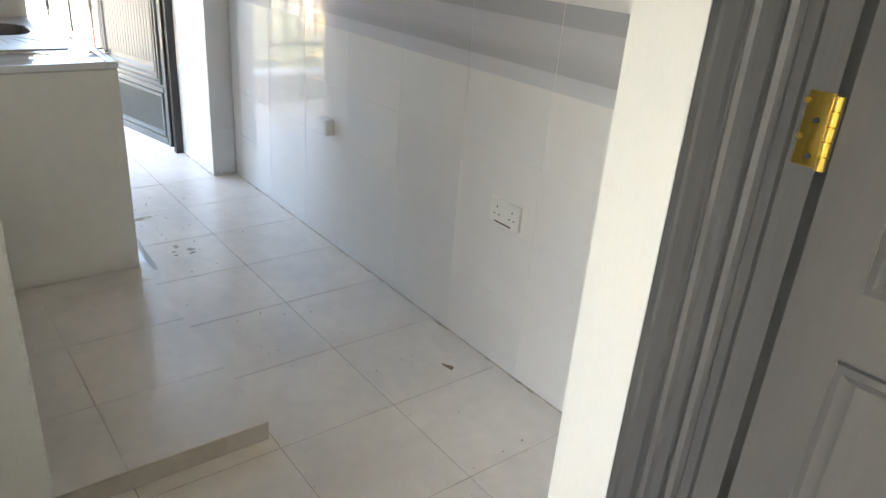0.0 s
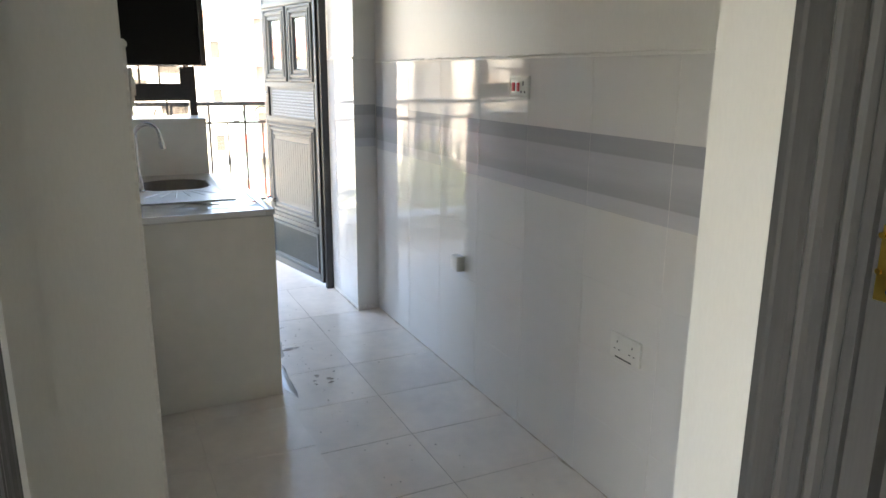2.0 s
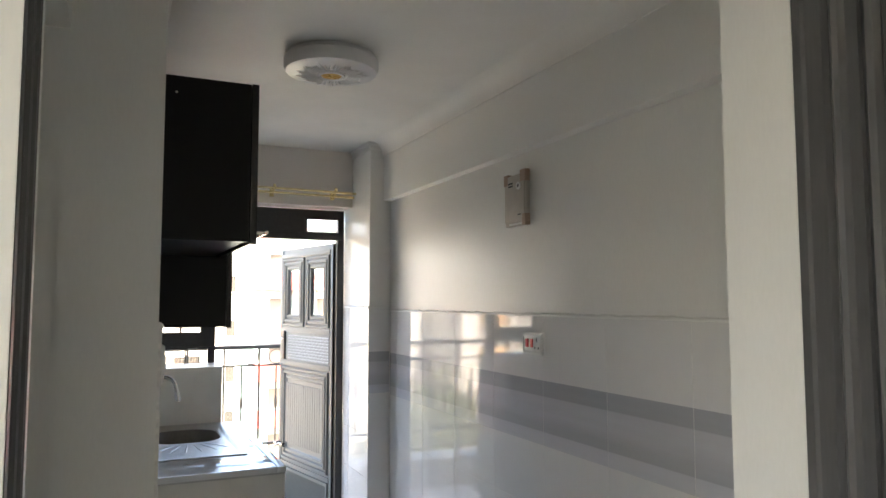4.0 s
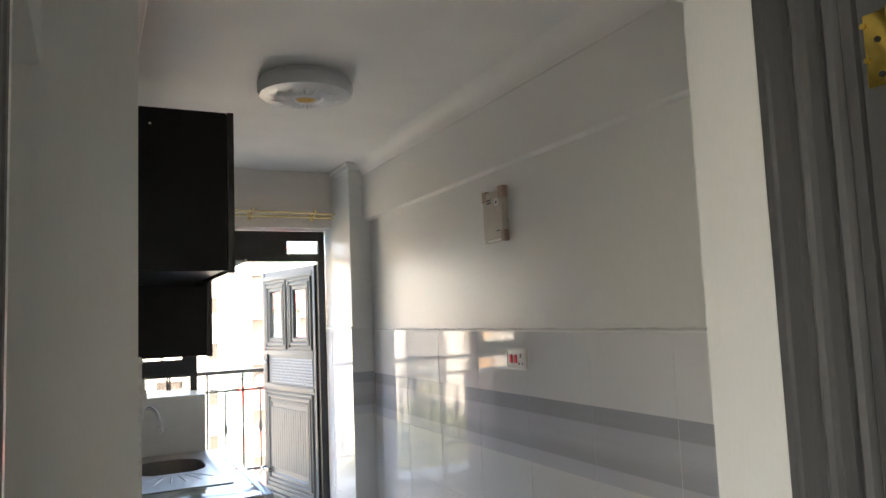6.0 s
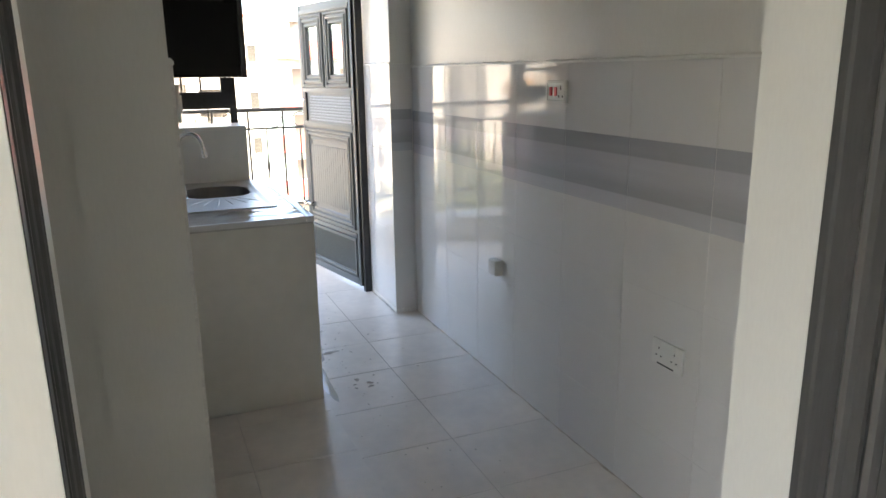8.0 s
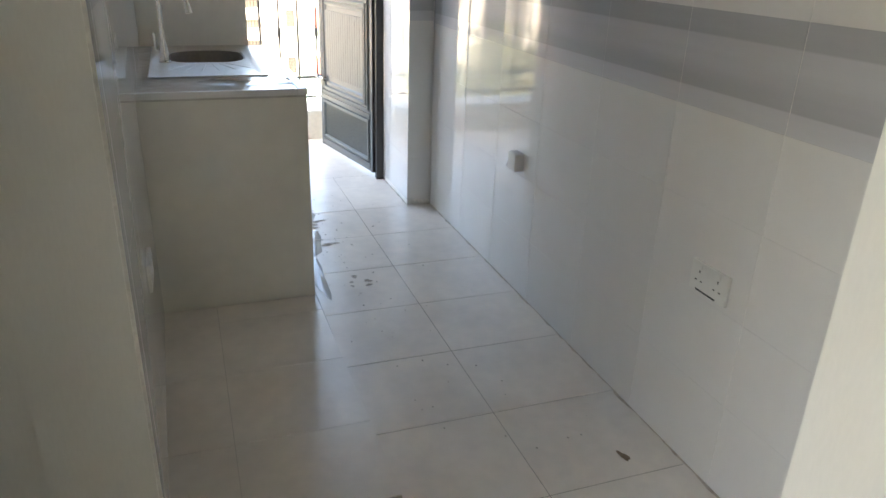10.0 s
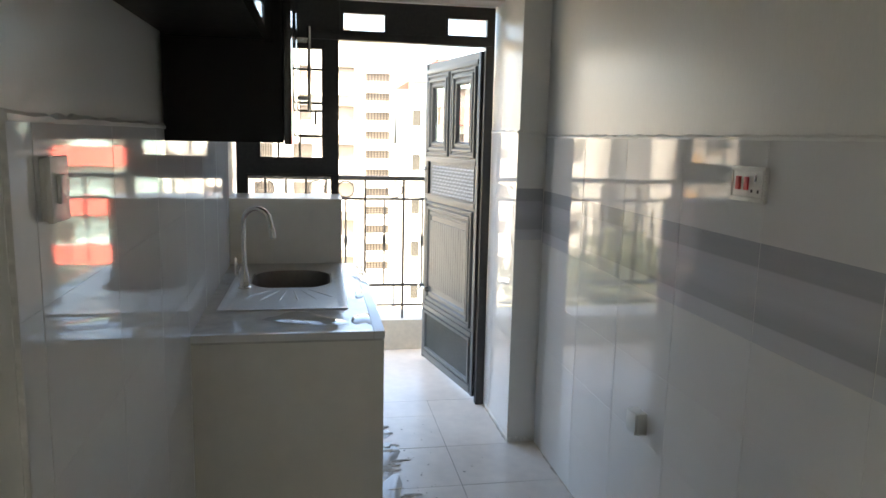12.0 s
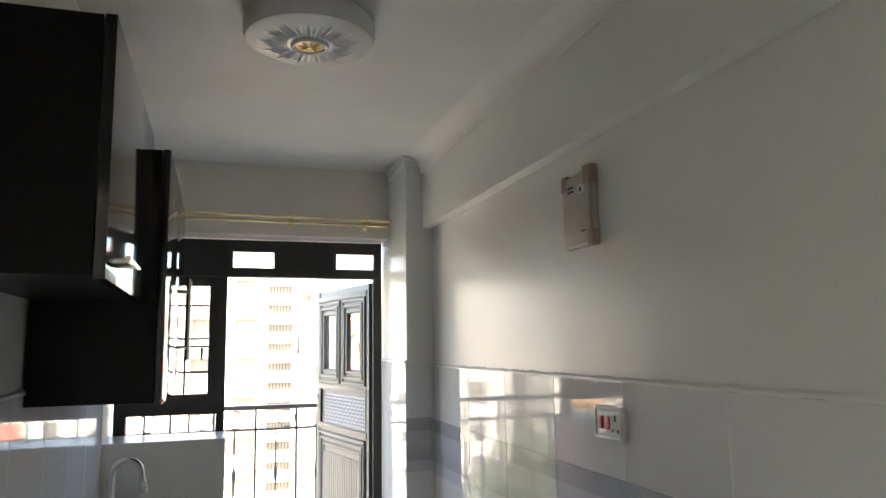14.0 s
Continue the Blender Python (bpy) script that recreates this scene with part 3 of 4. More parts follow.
SX0, SX1, SY0, SY1 = XL + 0.035, -0.962, -0.755, 0.18
BX0, BX1, BY0, BY1 = -1.345, -1.02, -0.36, 0.03

sink = thing("kitchen_sink", (-1.2, -0.25, CZ), "inset stainless steel sink with one bowl and ribbed drainer", "sink")


def rounded(x0, x1, y0, y1, r, z, k=8):
    pts = []
    for cx, cy, a0 in ((x1 - r, y1 - r, 0), (x0 + r, y1 - r, 90), (x0 + r, y0 + r, 180), (x1 - r, y0 + r, 270)):
        pts += [(cx + r * math.cos(radians(a0 + 90 * i / k)), cy + r * math.sin(radians(a0 + 90 * i / k)), z) for i in range(k + 1)]
    return pts


def loops(rows, close_last=True):
    bm = bmesh.new()
    rings = [[bm.verts.new(p) for p in row] for row in rows]
    k = len(rings[0])
    for a, b in zip(rings, rings[1:]):
        for i in range(k):
            bm.faces.new((a[i], a[(i + 1) % k], b[(i + 1) % k], b[i]))
    if close_last:
        bm.faces.new(rings[-1])
    bmesh.ops.recalc_face_normals(bm, faces=bm.faces)
    return bm


def rect(x0, x1, y0, y1, z):
    return [(x0, y0, z), (x1, y0, z), (x1, y1, z), (x0, y1, z)]


slab = loops([rect(XL - 0.03, CX, CY0, CY1, CZ - 0.029), rect(XL - 0.03, CX, CY0, CY1, CZ), rect(BX0, BX1, BY0, BY1, CZ),
              rect(BX0, BX1, BY0, BY1, CZ - 0.029), rect(XL - 0.03, CX, CY0, CY1, CZ - 0.029)], False)
bmesh.ops.remove_doubles(slab, verts=slab.verts, dist=1e-5)
worktop = thing("worktop", (-1.16, -0.42, CZ - 0.029), "glossy pale marble-tiled worktop with wet streaks", "worktop")
part("slab", slab, MARBLE, worktop)
part("edge_trim", soften(boxes((CX - 0.03, CX + 0.006, CY0 - 0.005, CY1, CZ - 0.022, CZ + 0.003)), 0.004), TILE, worktop, "pale edge strip")
part("edge_trim", soften(boxes((XL - 0.012, CX - 0.0305, CY0 - 0.005, CY0 + 0.02, CZ - 0.022, CZ + 0.003)), 0.004), TILE, worktop, "pale edge strip")
zt = CZ + 0.005
part("sink_deck", loops([rounded(SX0, SX1, SY0, SY1, 0.012, CZ + 0.001), rounded(SX0 + 0.003, SX1 - 0.003, SY0 + 0.003, SY1 - 0.003, 0.012, zt),
                         rounded(SX0 + 0.02, SX1 - 0.02, SY0 + 0.02, SY1 - 0.02, 0.012, zt), rounded(SX0 + 0.03, SX1 - 0.03, SY0 + 0.03, SY1 - 0.03, 0.012, zt - 0.005),
                         rounded(BX0 - 0.012, BX1 + 0.012, BY0 - 0.012, BY1 + 0.012, 0.12, zt - 0.004), rounded(BX0, BX1, BY0, BY1, 0.12, zt - 0.007)], False), STEEL, sink)
bowl = part("bowl", loops([rounded(BX0, BX1, BY0, BY1, 0.12, zt - 0.007), rounded(BX0 + 0.004, BX1 - 0.004, BY0 + 0.004, BY1 - 0.004, 0.118, zt - 0.02),
                           rounded(BX0 + 0.012, BX1 - 0.012, BY0 + 0.012, BY1 - 0.012, 0.11, zt - 0.13), rounded(BX0 + 0.05, BX1 - 0.05, BY0 + 0.05, BY1 - 0.05, 0.09, zt - 0.16)]), SHADED_BOWL, sink)
part("drain", lathe([(0.04, 0), (0.042, 0.003), (0.03, 0.003), (0.028, 0.001)], (-1.18, -0.16, zt - 0.16), steps=24), CHROME, bowl)
for i in range(6):
    a = radians(-34 + i * 13.5)
    c = Vector((-1.18, -0.30, zt - 0.0065))
    part("drainer_rib", tube([c + Vector((math.sin(a) * r, -math.cos(a) * r, 0)) for r in (0.12, 0.13, 0.27, 0.32)], [0.001, 0.0045, 0.0045, 0.001], 8), STEEL, sink)
tap = thing("kitchen_tap", (-1.36, -0.395, CZ), "brushed steel gooseneck tap beside the sink bowl", "tap")
neck = [(-1.36, -0.395, CZ + 0.06), (-1.36, -0.395, CZ + 0.235)]
for i in range(11):
    a = radians(180 - i * 17)
    neck.append((-1.307 + 0.053 * math.cos(a), -0.395 - 0.004 * i, CZ + 0.275 + 0.055 * math.sin(a)))
neck.append((-1.247, -0.445, CZ + 0.243))
part("gooseneck", tube(neck, 0.0095, 12), CHROME, tap)
part("body", lathe([(0.026, 0.008), (0.026, 0.014), (0.02, 0.018), (0.019, 0.05), (0.015, 0.075), (0.0105, 0.10)], (-1.36, -0.395, CZ), steps=24), CHROME, tap)
part("nozzle", tube([(-1.249, -0.444, CZ + 0.25), (-1.243, -0.447, CZ + 0.215)], 0.013, 14), CHROME, tap)
part("lever", tube([(-1.36, -0.395, CZ + 0.05), (-1.39, -0.385, CZ + 0.06), (-1.393, -0.381, CZ + 0.13)], [0.008, 0.008, 0.006], 10), CHROME, tap)

# ---- wall cabinets ----
def wall_cabinet(y0, y1, x1, z0, z1, doors, label, drop, XL):
    c = thing("wall_cabinet", (XL, (y0 + y1) / 2, z0), label, "cabinet", "wall cabinets over the counter")
    t = 0.018
    part("side_panel", soften(boxes((XL + 0.001, x1, y0, y0 + t, z0, z1)), 0.0012, 1), CABINET, c)
    part("side_panel", soften(boxes((XL + 0.001, x1, y1 - t, y1, z0, z1)), 0.0012, 1), CABINET, c)
    part("bottom_panel", boxes((XL + 0.001, x1 - 0.001, y0 + t, y1 - t, z0 + 0.004, z0 + 0.004 + t)), CABINET, c)
    part("top_panel", boxes((XL + 0.001, x1 - 0.001, y0 + t, y1 - t, z1 - t, z1 - 0.001)), CABINET, c)
    part("back_panel", boxes((XL + 0.001, XL + 0.006, y0 + t, y1 - t, z0 + 0.03, z1 - 0.03)), CABINET, c)
    w = (y1 - y0) / doors
    made = []
    for i in range(doors):
        made.append(part("door", soften(boxes((x1 + 0.002, x1 + 0.021, y0 + i * w + 0.001, y0 + (i + 1) * w - 0.001, z0 - drop, z1 + 0.002)), 0.0015, 2), CABINET_DOOR, c, "glossy dark brown door"))
    return c, made


def bar_handle(door_part, a, b, off):
    """A straight bar between a and b, stood off the door by posts in x."""
    a, b = Vector(a), Vector(b)
    h = part("handle", tube([a, b], 0.005, 12), CHROME, door_part, "chrome bar handle")
    for k in (0.15, 0.85):
        p = a.lerp(b, k)
        box_bm = tube([p - Vector((off, 0, 0)), p], 0.0045, 10)
        door_o = part("post", box_bm, CHROME, door_part)
    return h


upper, ud = wall_cabinet(-2.10, -1.345, -1.202, 1.742, 2.186, 1, "dark brown melamine wall cabinet, short, with a lift-up door", 0.006, -1.447)
bar_handle(ud[0], (-1.150, -2.08, 1.772), (-1.150, -1.93, 1.772), 0.031)
lower, ld = wall_cabinet(-1.36, -0.42, -1.158, 1.484, 2.152, 2, "dark brown melamine wall cabinet, tall, with two glossy doors", 0.004, -1.455)
bar_handle(ld[0], (-1.096, -0.915, 1.585), (-1.096, -0.915, 1.845), 0.037)
bar_handle(ld[1], (-1.096, -0.84, 1.585), (-1.096, -0.84, 1.845), 0.037)
part("screw_cap", lathe([(0.0035, 0), (0.003, 0.002)], (-1.40, -2.1025, 2.14), "y", 12), STEEL, upper)

# ---- curtain rod ----
rod = thing("curtain_rod", (-0.8, 0.30, 2.28), "double gold curtain rod on wall brackets over the door", "curtain rod")
part("rod", tube([(XL + 0.01, 0.27, 2.284), (-0.138, 0.27, 2.272)], 0.008, 12), GOLD, rod)
part("rod", tube([(XL + 0.01, 0.31, 2.262), (-0.138, 0.31, 2.252)], 0.008, 12), GOLD, rod)
for x in (-1.30, -0.66, -0.27):
    br = part("bracket", soften(boxes((x - 0.008, x + 0.008, 0.30, 0.359, 2.25, 2.262), (x - 0.014, x + 0.014, 0.353, 0.359, 2.235, 2.285)), 0.002), GOLD, rod)
    part("cup", lathe([(0.012, -0.008), (0.013, -0.006), (0.013, 0.006), (0.012, 0.008)], (x, 0.27, 2.290), "x", 16), GOLD, br)
    part("cup", lathe([(0.012, -0.008), (0.013, -0.006), (0.013, 0.006), (0.012, 0.008)], (x, 0.31, 2.268), "x", 16), GOLD, br)

# ---- ceiling lamp ----
LC = (-0.773, -1.385)
lamp = thing("ceiling_lamp", (*LC, ZC), "round white ceiling lamp with a sunburst relief and amber centre, unlit", "ceiling lamp")
part("base_ring", lathe([(0.176, ZC - 0.001), (0.178, ZC - 0.016), (0.17, ZC - 0.021)], (*LC, 0), steps=56), DIFFUSER, lamp)
part("diffuser", lathe([(0.188, ZC - 0.022), (0.188, ZC - 0.052), (0.18, ZC - 0.068), (0.155, ZC - 0.074), (0.09, ZC - 0.078), (0.01, ZC - 0.079)], (*LC, 0), steps=56), DIFFUSER, lamp)
zl = ZC - 0.0785
for i in range(40):
    a = 2 * math.pi * i / 40
    r1 = 0.124 + 0.026 * ((i * 7) % 3) / 2
    d, s = Vector((math.cos(a), math.sin(a), 0)), Vector((-math.sin(a), math.cos(a), 0))
    c = Vector((*LC, zl))
    bm = bmesh.new()
    v = [bm.verts.new(p) for p in (c + d * 0.062 - s * 0.002, c + d * 0.062 + s * 0.002, c + d * 0.09 + s * 0.0046, c + d * r1 + Vector((0, 0, 0.002)), c + d * 0.09 - s * 0.0046)]
    top = bm.verts.new(c + d * 0.092 + s * 0.002 * (1 if i % 2 else -1) + Vector((0, 0, -0.011)))
    for j in range(5):
        bm.faces.new((v[j], v[(j + 1) % 5], top))
    part("ray", bm, CRYSTAL, lamp)
part("centre_ring", lathe([(0.055, zl + 0.002), (0.054, zl - 0.006), (0.049, zl - 0.009), (0.043, zl - 0.007), (0.042, zl - 0.002)], (*LC, 0), steps=40), CRYSTAL, lamp)
centre = part("centre_disc", lathe([(0.041, zl + 0.001), (0.040, zl - 0.004), (0.02, zl - 0.0055)], (*LC, 0), steps=32), AMBER, lamp, "amber flower medallion")
for i in range(8):
    a = 2 * math.pi * i / 8
    part("petal", tube([(LC[0] + r * math.cos(a), LC[1] + r * math.sin(a), zl - h) for r, h in ((0.008, 0.0055), (0.02, 0.006), (0.036, 0.0045))], [0.0015, 0.0035, 0.0015], 8), AMBER, centre)
part("boss", lathe([(0.006, zl - 0.004), (0.005, zl - 0.008), (0.002, zl - 0.009)], (*LC, 0), steps=16), BRASS, centre)

# ---- switches and sockets ----
cooker = thing("cooker_switch", (0, -1.649, 1.41), "white wall plate with red cooker switch and socket on the tiles", "switch")
part("plate", soften(boxes((-0.011, 0.0005, -1.722, -1.576, 1.366, 1.453)), 0.004), PLASTIC, cooker)
part("raised_frame", soften(boxes((-0.014, -0.010, -1.716, -1.582, 1.372, 1.378), (-0.014, -0.010, -1.716, -1.582, 1.441, 1.447), (-0.014, -0.010, -1.716, -1.71, 1.378, 1.441), (-0.014, -0.010, -1.588, -1.582, 1.378, 1.441)), 0.001, 1), PLASTIC, cooker)
part("rocker", soften(boxes((-0.017, -0.010, -1.625, -1.607, 1.394, 1.428)), 0.003), RED, cooker, "red rocker switch")
part("rocker", soften(boxes((-0.015, -0.010, -1.658, -1.640, 1.394, 1.428)), 0.003), RED, cooker, "red rocker switch")
for y, z, h in ((-1.685, 1.425, 0.008), (-1.672, 1.393, 0.004), (-1.698, 1.393, 0.004)):
    part("pin_slot", boxes((-0.0125, -0.0105, y - 0.003, y + 0.003, z - h, z + h)), BLACK, cooker)

socket = thing("double_socket", (0, -2.372, 0.581), "white double wall socket on the tiles with a dusty top edge", "socket")
part("plate", soften(boxes((-0.011, 0.0005, -2.445, -2.299, 0.538, 0.624)), 0.004), PLASTIC, socket)
for yc in (-2.335, -2.409):
    for y, z, hy, hz in ((yc, 0.596, 0.003, 0.007), (yc - 0.011, 0.57, 0.007, 0.003), (yc + 0.011, 0.57, 0.007, 0.003)):
        part("pin_slot", boxes((-0.0125, -0.0105, y - hy / 2, y + hy / 2, z - hz / 2, z + hz / 2)), BLACK, socket)
    part("rocker", soften(boxes((-0.014, -0.0105, yc - 0.008, yc + 0.008, 0.605, 0.62)), 0.002), PLASTIC, socket)
part("gap_below", boxes((-0.0118, -0.010, -2.408, -2.328, 0.5405, 0.5455)), BLACK, socket)

outlet = thing("cable_outlet", (0, -1.155, 0.58), "small white surface-mounted cable outlet box on the tiles", "socket")
part("box", soften(boxes((-0.034, 0.0005, -1.192, -1.118, 0.543, 0.617)), 0.004), PLASTIC, outlet)
part("cover", soften(boxes((-0.04, -0.0345, -1.19, -1.12, 0.545, 0.615)), 0.002), PLASTIC, outlet)

fuse = thing("fuse_box", (0, -1.532, 2.0), "cream plastic fuse box with taped corners on the wall", "fuse box")
part("case", soften(boxes((-0.012, 0.0075, -1.616, -1.448, 1.895, 2.112)), 0.004), PLASTIC_OLD, fuse)
part("lid", soften(boxes((-0.018, -0.0125, -1.61, -1.452, 1.912, 2.108)), 0.003), PLASTIC_OLD, fuse)
part("lock", lathe([(0.017, -0.018), (0.016, -0.023), (0.008, -0.023), (0.007, -0.02)], (0, -1.569, 2.06), "x", 20), PLASTIC, fuse, "round lock")
part("keyhole", lathe([(0.0075, -0.0205), (0.007, -0.0225)], (0, -1.569, 2.06), "x", 16), BLACK, fuse)
for z in (2.076, 2.064):
    part("print_bar", boxes((-0.0188, -0.018, -1.519, -1.484, z - 0.0035, z + 0.0035)), BLACK, fuse)
part("print_bar", boxes((-0.0188, -0.018, -1.584, -1.559, 1.937, 1.942)), BLACK, fuse)
part("lip", soften(boxes((-0.017, -0.0128, -1.606, -1.484, 1.898, 1.906)), 0.001, 1), PLASTIC, fuse)
for y0, y1, z0, z1 in ((-1.621, -1.579, 2.075, 2.125), (-1.479, -1.446, 2.07, 2.118), (-1.62, -1.594, 1.893, 1.94)):
    part("tape", soften(boxes((-0.0195, 0.006, y0, y1, z0, z1)), 0.002, 1), TAPE, fuse, "beige masking tape")

XS = XL + 0.021
switch = thing("wall_switch", (XS, -2.22, 1.425), "white plastic switch on a surface box on the tiles", "switch")
part("box", soften(boxes((XS - 0.0005, XS + 0.010, -2.252, -2.188, 1.383, 1.467)), 0.003), PLASTIC, switch)
part("plate", soften(boxes((XS + 0.0105, XS + 0.018, -2.255, -2.185, 1.380, 1.470)), 0.003), PLASTIC, switch)
part("rocker", soften(boxes((XS + 0.018, XS + 0.023, -2.235, -2.21, 1.405, 1.445)), 0.002), PLASTIC, switch)
XS = XL + 0.013
low = thing("low_socket", (XS, -1.70, 0.5), "white double wall socket low on the tiles", "socket")
part("plate", soften(boxes((XS - 0.0005, XS + 0.011, -1.775, -1.63, 0.455, 0.54)), 0.004), PLASTIC, low)
for yc in (-1.67, -1.735):
    part("rocker", soften(boxes((XS + 0.0105, XS + 0.014, yc - 0.008, yc + 0.008, 0.52, 0.535)), 0.002), PLASTIC, low)

# ---- balcony railing ----
RY = 1.70
railing = thing("balcony_railing", (-0.8, RY, 0.215), "dark painted steel balcony railing with rings under the top rail", "railing")
part("top_rail", soften(boxes((-3.1, 1.5, RY - 0.02, RY + 0.02, 1.205, 1.235)), 0.004), RAIL_METAL, railing)
for z, r in ((1.075, 0.008), (0.46, 0.009), (0.313, 0.007)):
    part("rail", soften(boxes((-3.1, 1.5, RY - r, RY + r, z - r, z + r)), 0.002, 1), RAIL_METAL, railing)
for i in range(-17, 17):
    x = -0.742 + 0.135 * i
    if i % 2 == 0:
        part("post", soften(boxes((x - 0.008, x + 0.008, RY - 0.008, RY + 0.008, 0.215, 1.206)), 0.002, 1), RAIL_METAL, railing)
    else:
        b = part("baluster", soften(boxes((x - 0.006, x + 0.006, RY - 0.006, RY + 0.006, 0.46, 1.075)), 0.0015, 1), RAIL_METAL, railing)
        part("collar", lathe([(0.007, -0.05), (0.014, -0.015), (0.014, 0.015), (0.007, 0.05)], (x, RY, 0.78), steps=12), RAIL_METAL, b)
for k in range(-4, 4):
    for x in (-0.877 + 0.54 * k, -1.077 + 0.54 * k):
        part("ring", tube([(x + 0.056 * math.cos(a * math.pi / 12), RY - 0.002, 1.141 + 0.056 * math.sin(a * math.pi / 12)) for a in range(24)], 0.0045, 6, True), RAIL_METAL, railing)

# ---- the town beyond ----
structure("ground", boxes((-900, 900, 3.0, 1500, -13.5, -13.0)), GROUND, "dusty ground far below", "ground")


def block(name, x0, x1, y, depth, z_top, storey, columns, wall_mat, trim_mat, label, roof_mat=None, e=0.3):
    """A block of flats. columns: (centre, half width, kind) with kind w: window, b: balcony, s: stair openings at half storeys."""
    o = thing(name, ((x0 + x1) / 2, y, -13), label, "building")
    holes, kinds = [], []
    for c, hw, kind in columns:
        z, step = z_top - storey, storey / 2 if kind == "s" else storey
        while z > -12:
            holes.append((c - hw, c + hw, z + (1.0 if kind != "b" else 0.8), z + (1.68 if kind == "s" else 2.1)))
            kinds.append(kind)
            z -= step
    part("facade", sheet(x0, x1, -13, z_top + 0.9, y, y + 0.35, holes), wall_mat, o)
    part("core", boxes((x0 + 0.02, x1 - 0.02, y + 0.9, y + depth, -13, z_top)), wall_mat, o)
    part("roof", boxes((x0 - 0.1, x1 + 0.1, y - 0.12, y + depth + 0.1, z_top + 0.91, z_top + 1.0)), roof_mat or trim_mat, o)
    made = {}
    for h, kind in zip(holes, kinds):
        key = (round(h[1] - h[0], 2), round(h[3] - h[2], 2))
        if key not in made:
            bw, bh = key
            bars = [(-bw / 2 + bw * j / 8 - 0.035, -bw / 2 + bw * j / 8 + 0.035, 0.08, 0.11, 0, bh) for j in range(1, 8)]
            bars += [(-bw / 2, bw / 2, 0.08, 0.11, bh * j / 4 - 0.02, bh * j / 4 + 0.02) for j in range(1, 4)]
            made[key] = {"pane": mesh_of("pane", boxes((-bw / 2, bw / 2, 0.3, 0.34, 0, bh)), FAC_DARK),
                         "grille": mesh_of("grille", boxes(*bars), FAC_RAIL),
                         "sill": mesh_of("sill", boxes((-bw / 2 - 0.1, bw / 2 + 0.1, -0.12, -0.002, -0.12, -0.02)), trim_mat),
                         "balcony": mesh_of("balcony", boxes((-bw / 2 - e, bw / 2 + e, -1.0, -0.002, -1.0, -0.82), (-bw / 2 - e, bw / 2 + e, -1.0, -0.92, -0.82, 0.1),
                                                             (-bw / 2 - e, -bw / 2 - e + 0.08, -0.92, -0.002, -0.82, 0.1), (bw / 2 + e - 0.08, bw / 2 + e, -0.92, -0.002, -0.82, 0.1)), trim_mat)}
        p = Vector(((h[0] + h[1]) / 2, y, h[2])) - ORIGIN[o.name]
        for nm in ("pane", "balcony" if kind == "b" else "sill") + (("grille",) if kind != "b" else ()):
            ob = new(nm, made[key][nm])
            ob.parent, ob.location = o, p
    return o


block("apartment_building", -24, 5.2, 56, 12, 8.0, 3.1, [(1.15, 0.8, "b"), (3.85, 1.0, "s")] + [(-2.2 - 3.1 * k, 0.75, "bwb"[k % 3]) for k in range(7)], FAC_WHITE, FAC_WHITE,
      "tall cream block of flats with barred stair openings and small balconies")
block("apartment_building", 5.3, 6.45, 47, 8, 4.4, 3.1, [(5.85, 0.3, "w")], FAC_WHITE, FAC_WHITE, "narrow cream block of flats with a red roof", FAC_RED)
block("apartment_building", 6.5, 27, 42, 5, 5.4, 2.85, [(8.05 + 3.1 * k, 0.55, "b") for k in range(6)], FAC_TEAL, FAC_RED, "teal block of flats with red balconies and a red roof", FAC_RED, 0.99)
block("apartment_building", -60, -25, 50, 12, 3.0, 3.1, [(-28 - 3.2 * k, 0.8, "bw"[k % 2]) for k in range(9)], FAC_WHITE, FAC_ORANGE, "cream block of flats with orange balconies")
tank = thing("water_tank", (0.9, 60, 9.0), "dark plastic water tank on the roof of the flats", "water tank")
part("tank", lathe([(0.9, 8.999), (0.95, 9.3), (0.95, 10.4), (0.6, 10.7), (0.25, 10.8)], (0.9, 60.0, 0), steps=20), FAC_DARK, tank)

def tree(x, y, base, height, spread, seed):
    """A tapered trunk with limbs, and a crown of many small leaf clumps."""
    rnd = random.Random(seed)
    t = thing("tree", (x, y, base), "leafy green street tree beside the flats", "tree")
    top = Vector((x + 0.3, y, base + height * 0.7))
    wood = [tube([(x, y, base), (x + 0.1, y + 0.05, base + height * 0.3), tuple(top)], [0.28, 0.2, 0.08], 8)]
    tips = []
    for k in range(9):
        a, h = k * 2.4 + rnd.uniform(-0.3, 0.3), rnd.uniform(0.3, 0.65)
        s0 = Vector((x + 0.1, y, base + height * h))
        e = s0 + Vector((math.cos(a) * spread * rnd.uniform(0.5, 0.9), math.sin(a) * spread * rnd.uniform(0.5, 0.9), height * rnd.uniform(0.12, 0.3)))
        wood.append(tube([tuple(s0), tuple(s0.lerp(e, 0.5) + Vector((0, 0, 0.2))), tuple(e)], [0.1, 0.06, 0.02], 6))
        tips += [e, s0.lerp(e, 0.7)]
    tips.append(top)
    part("trunk", merged(*wood), BARK, t)
    bm = bmesh.new()
    for p in tips:
        for _ in range(130):
            c = p + Vector([rnd.gauss(0, spread * 0.2) for _ in range(3)])
            u = Vector([rnd.uniform(-1, 1) for _ in range(3)]).normalized() * 0.16
            v = u.orthogonal().normalized() * 0.09
            bm.faces.new([bm.verts.new(c + w) for w in (-u, v, u, -v)])
    part("crown", bm, FOLIAGE, t)
    return t


tree(-9.0, 24.0, -13.0, 12.0, 3.2, 4)
tree(-14.5, 30.0, -13.0, 11.0, 3.0, 9)

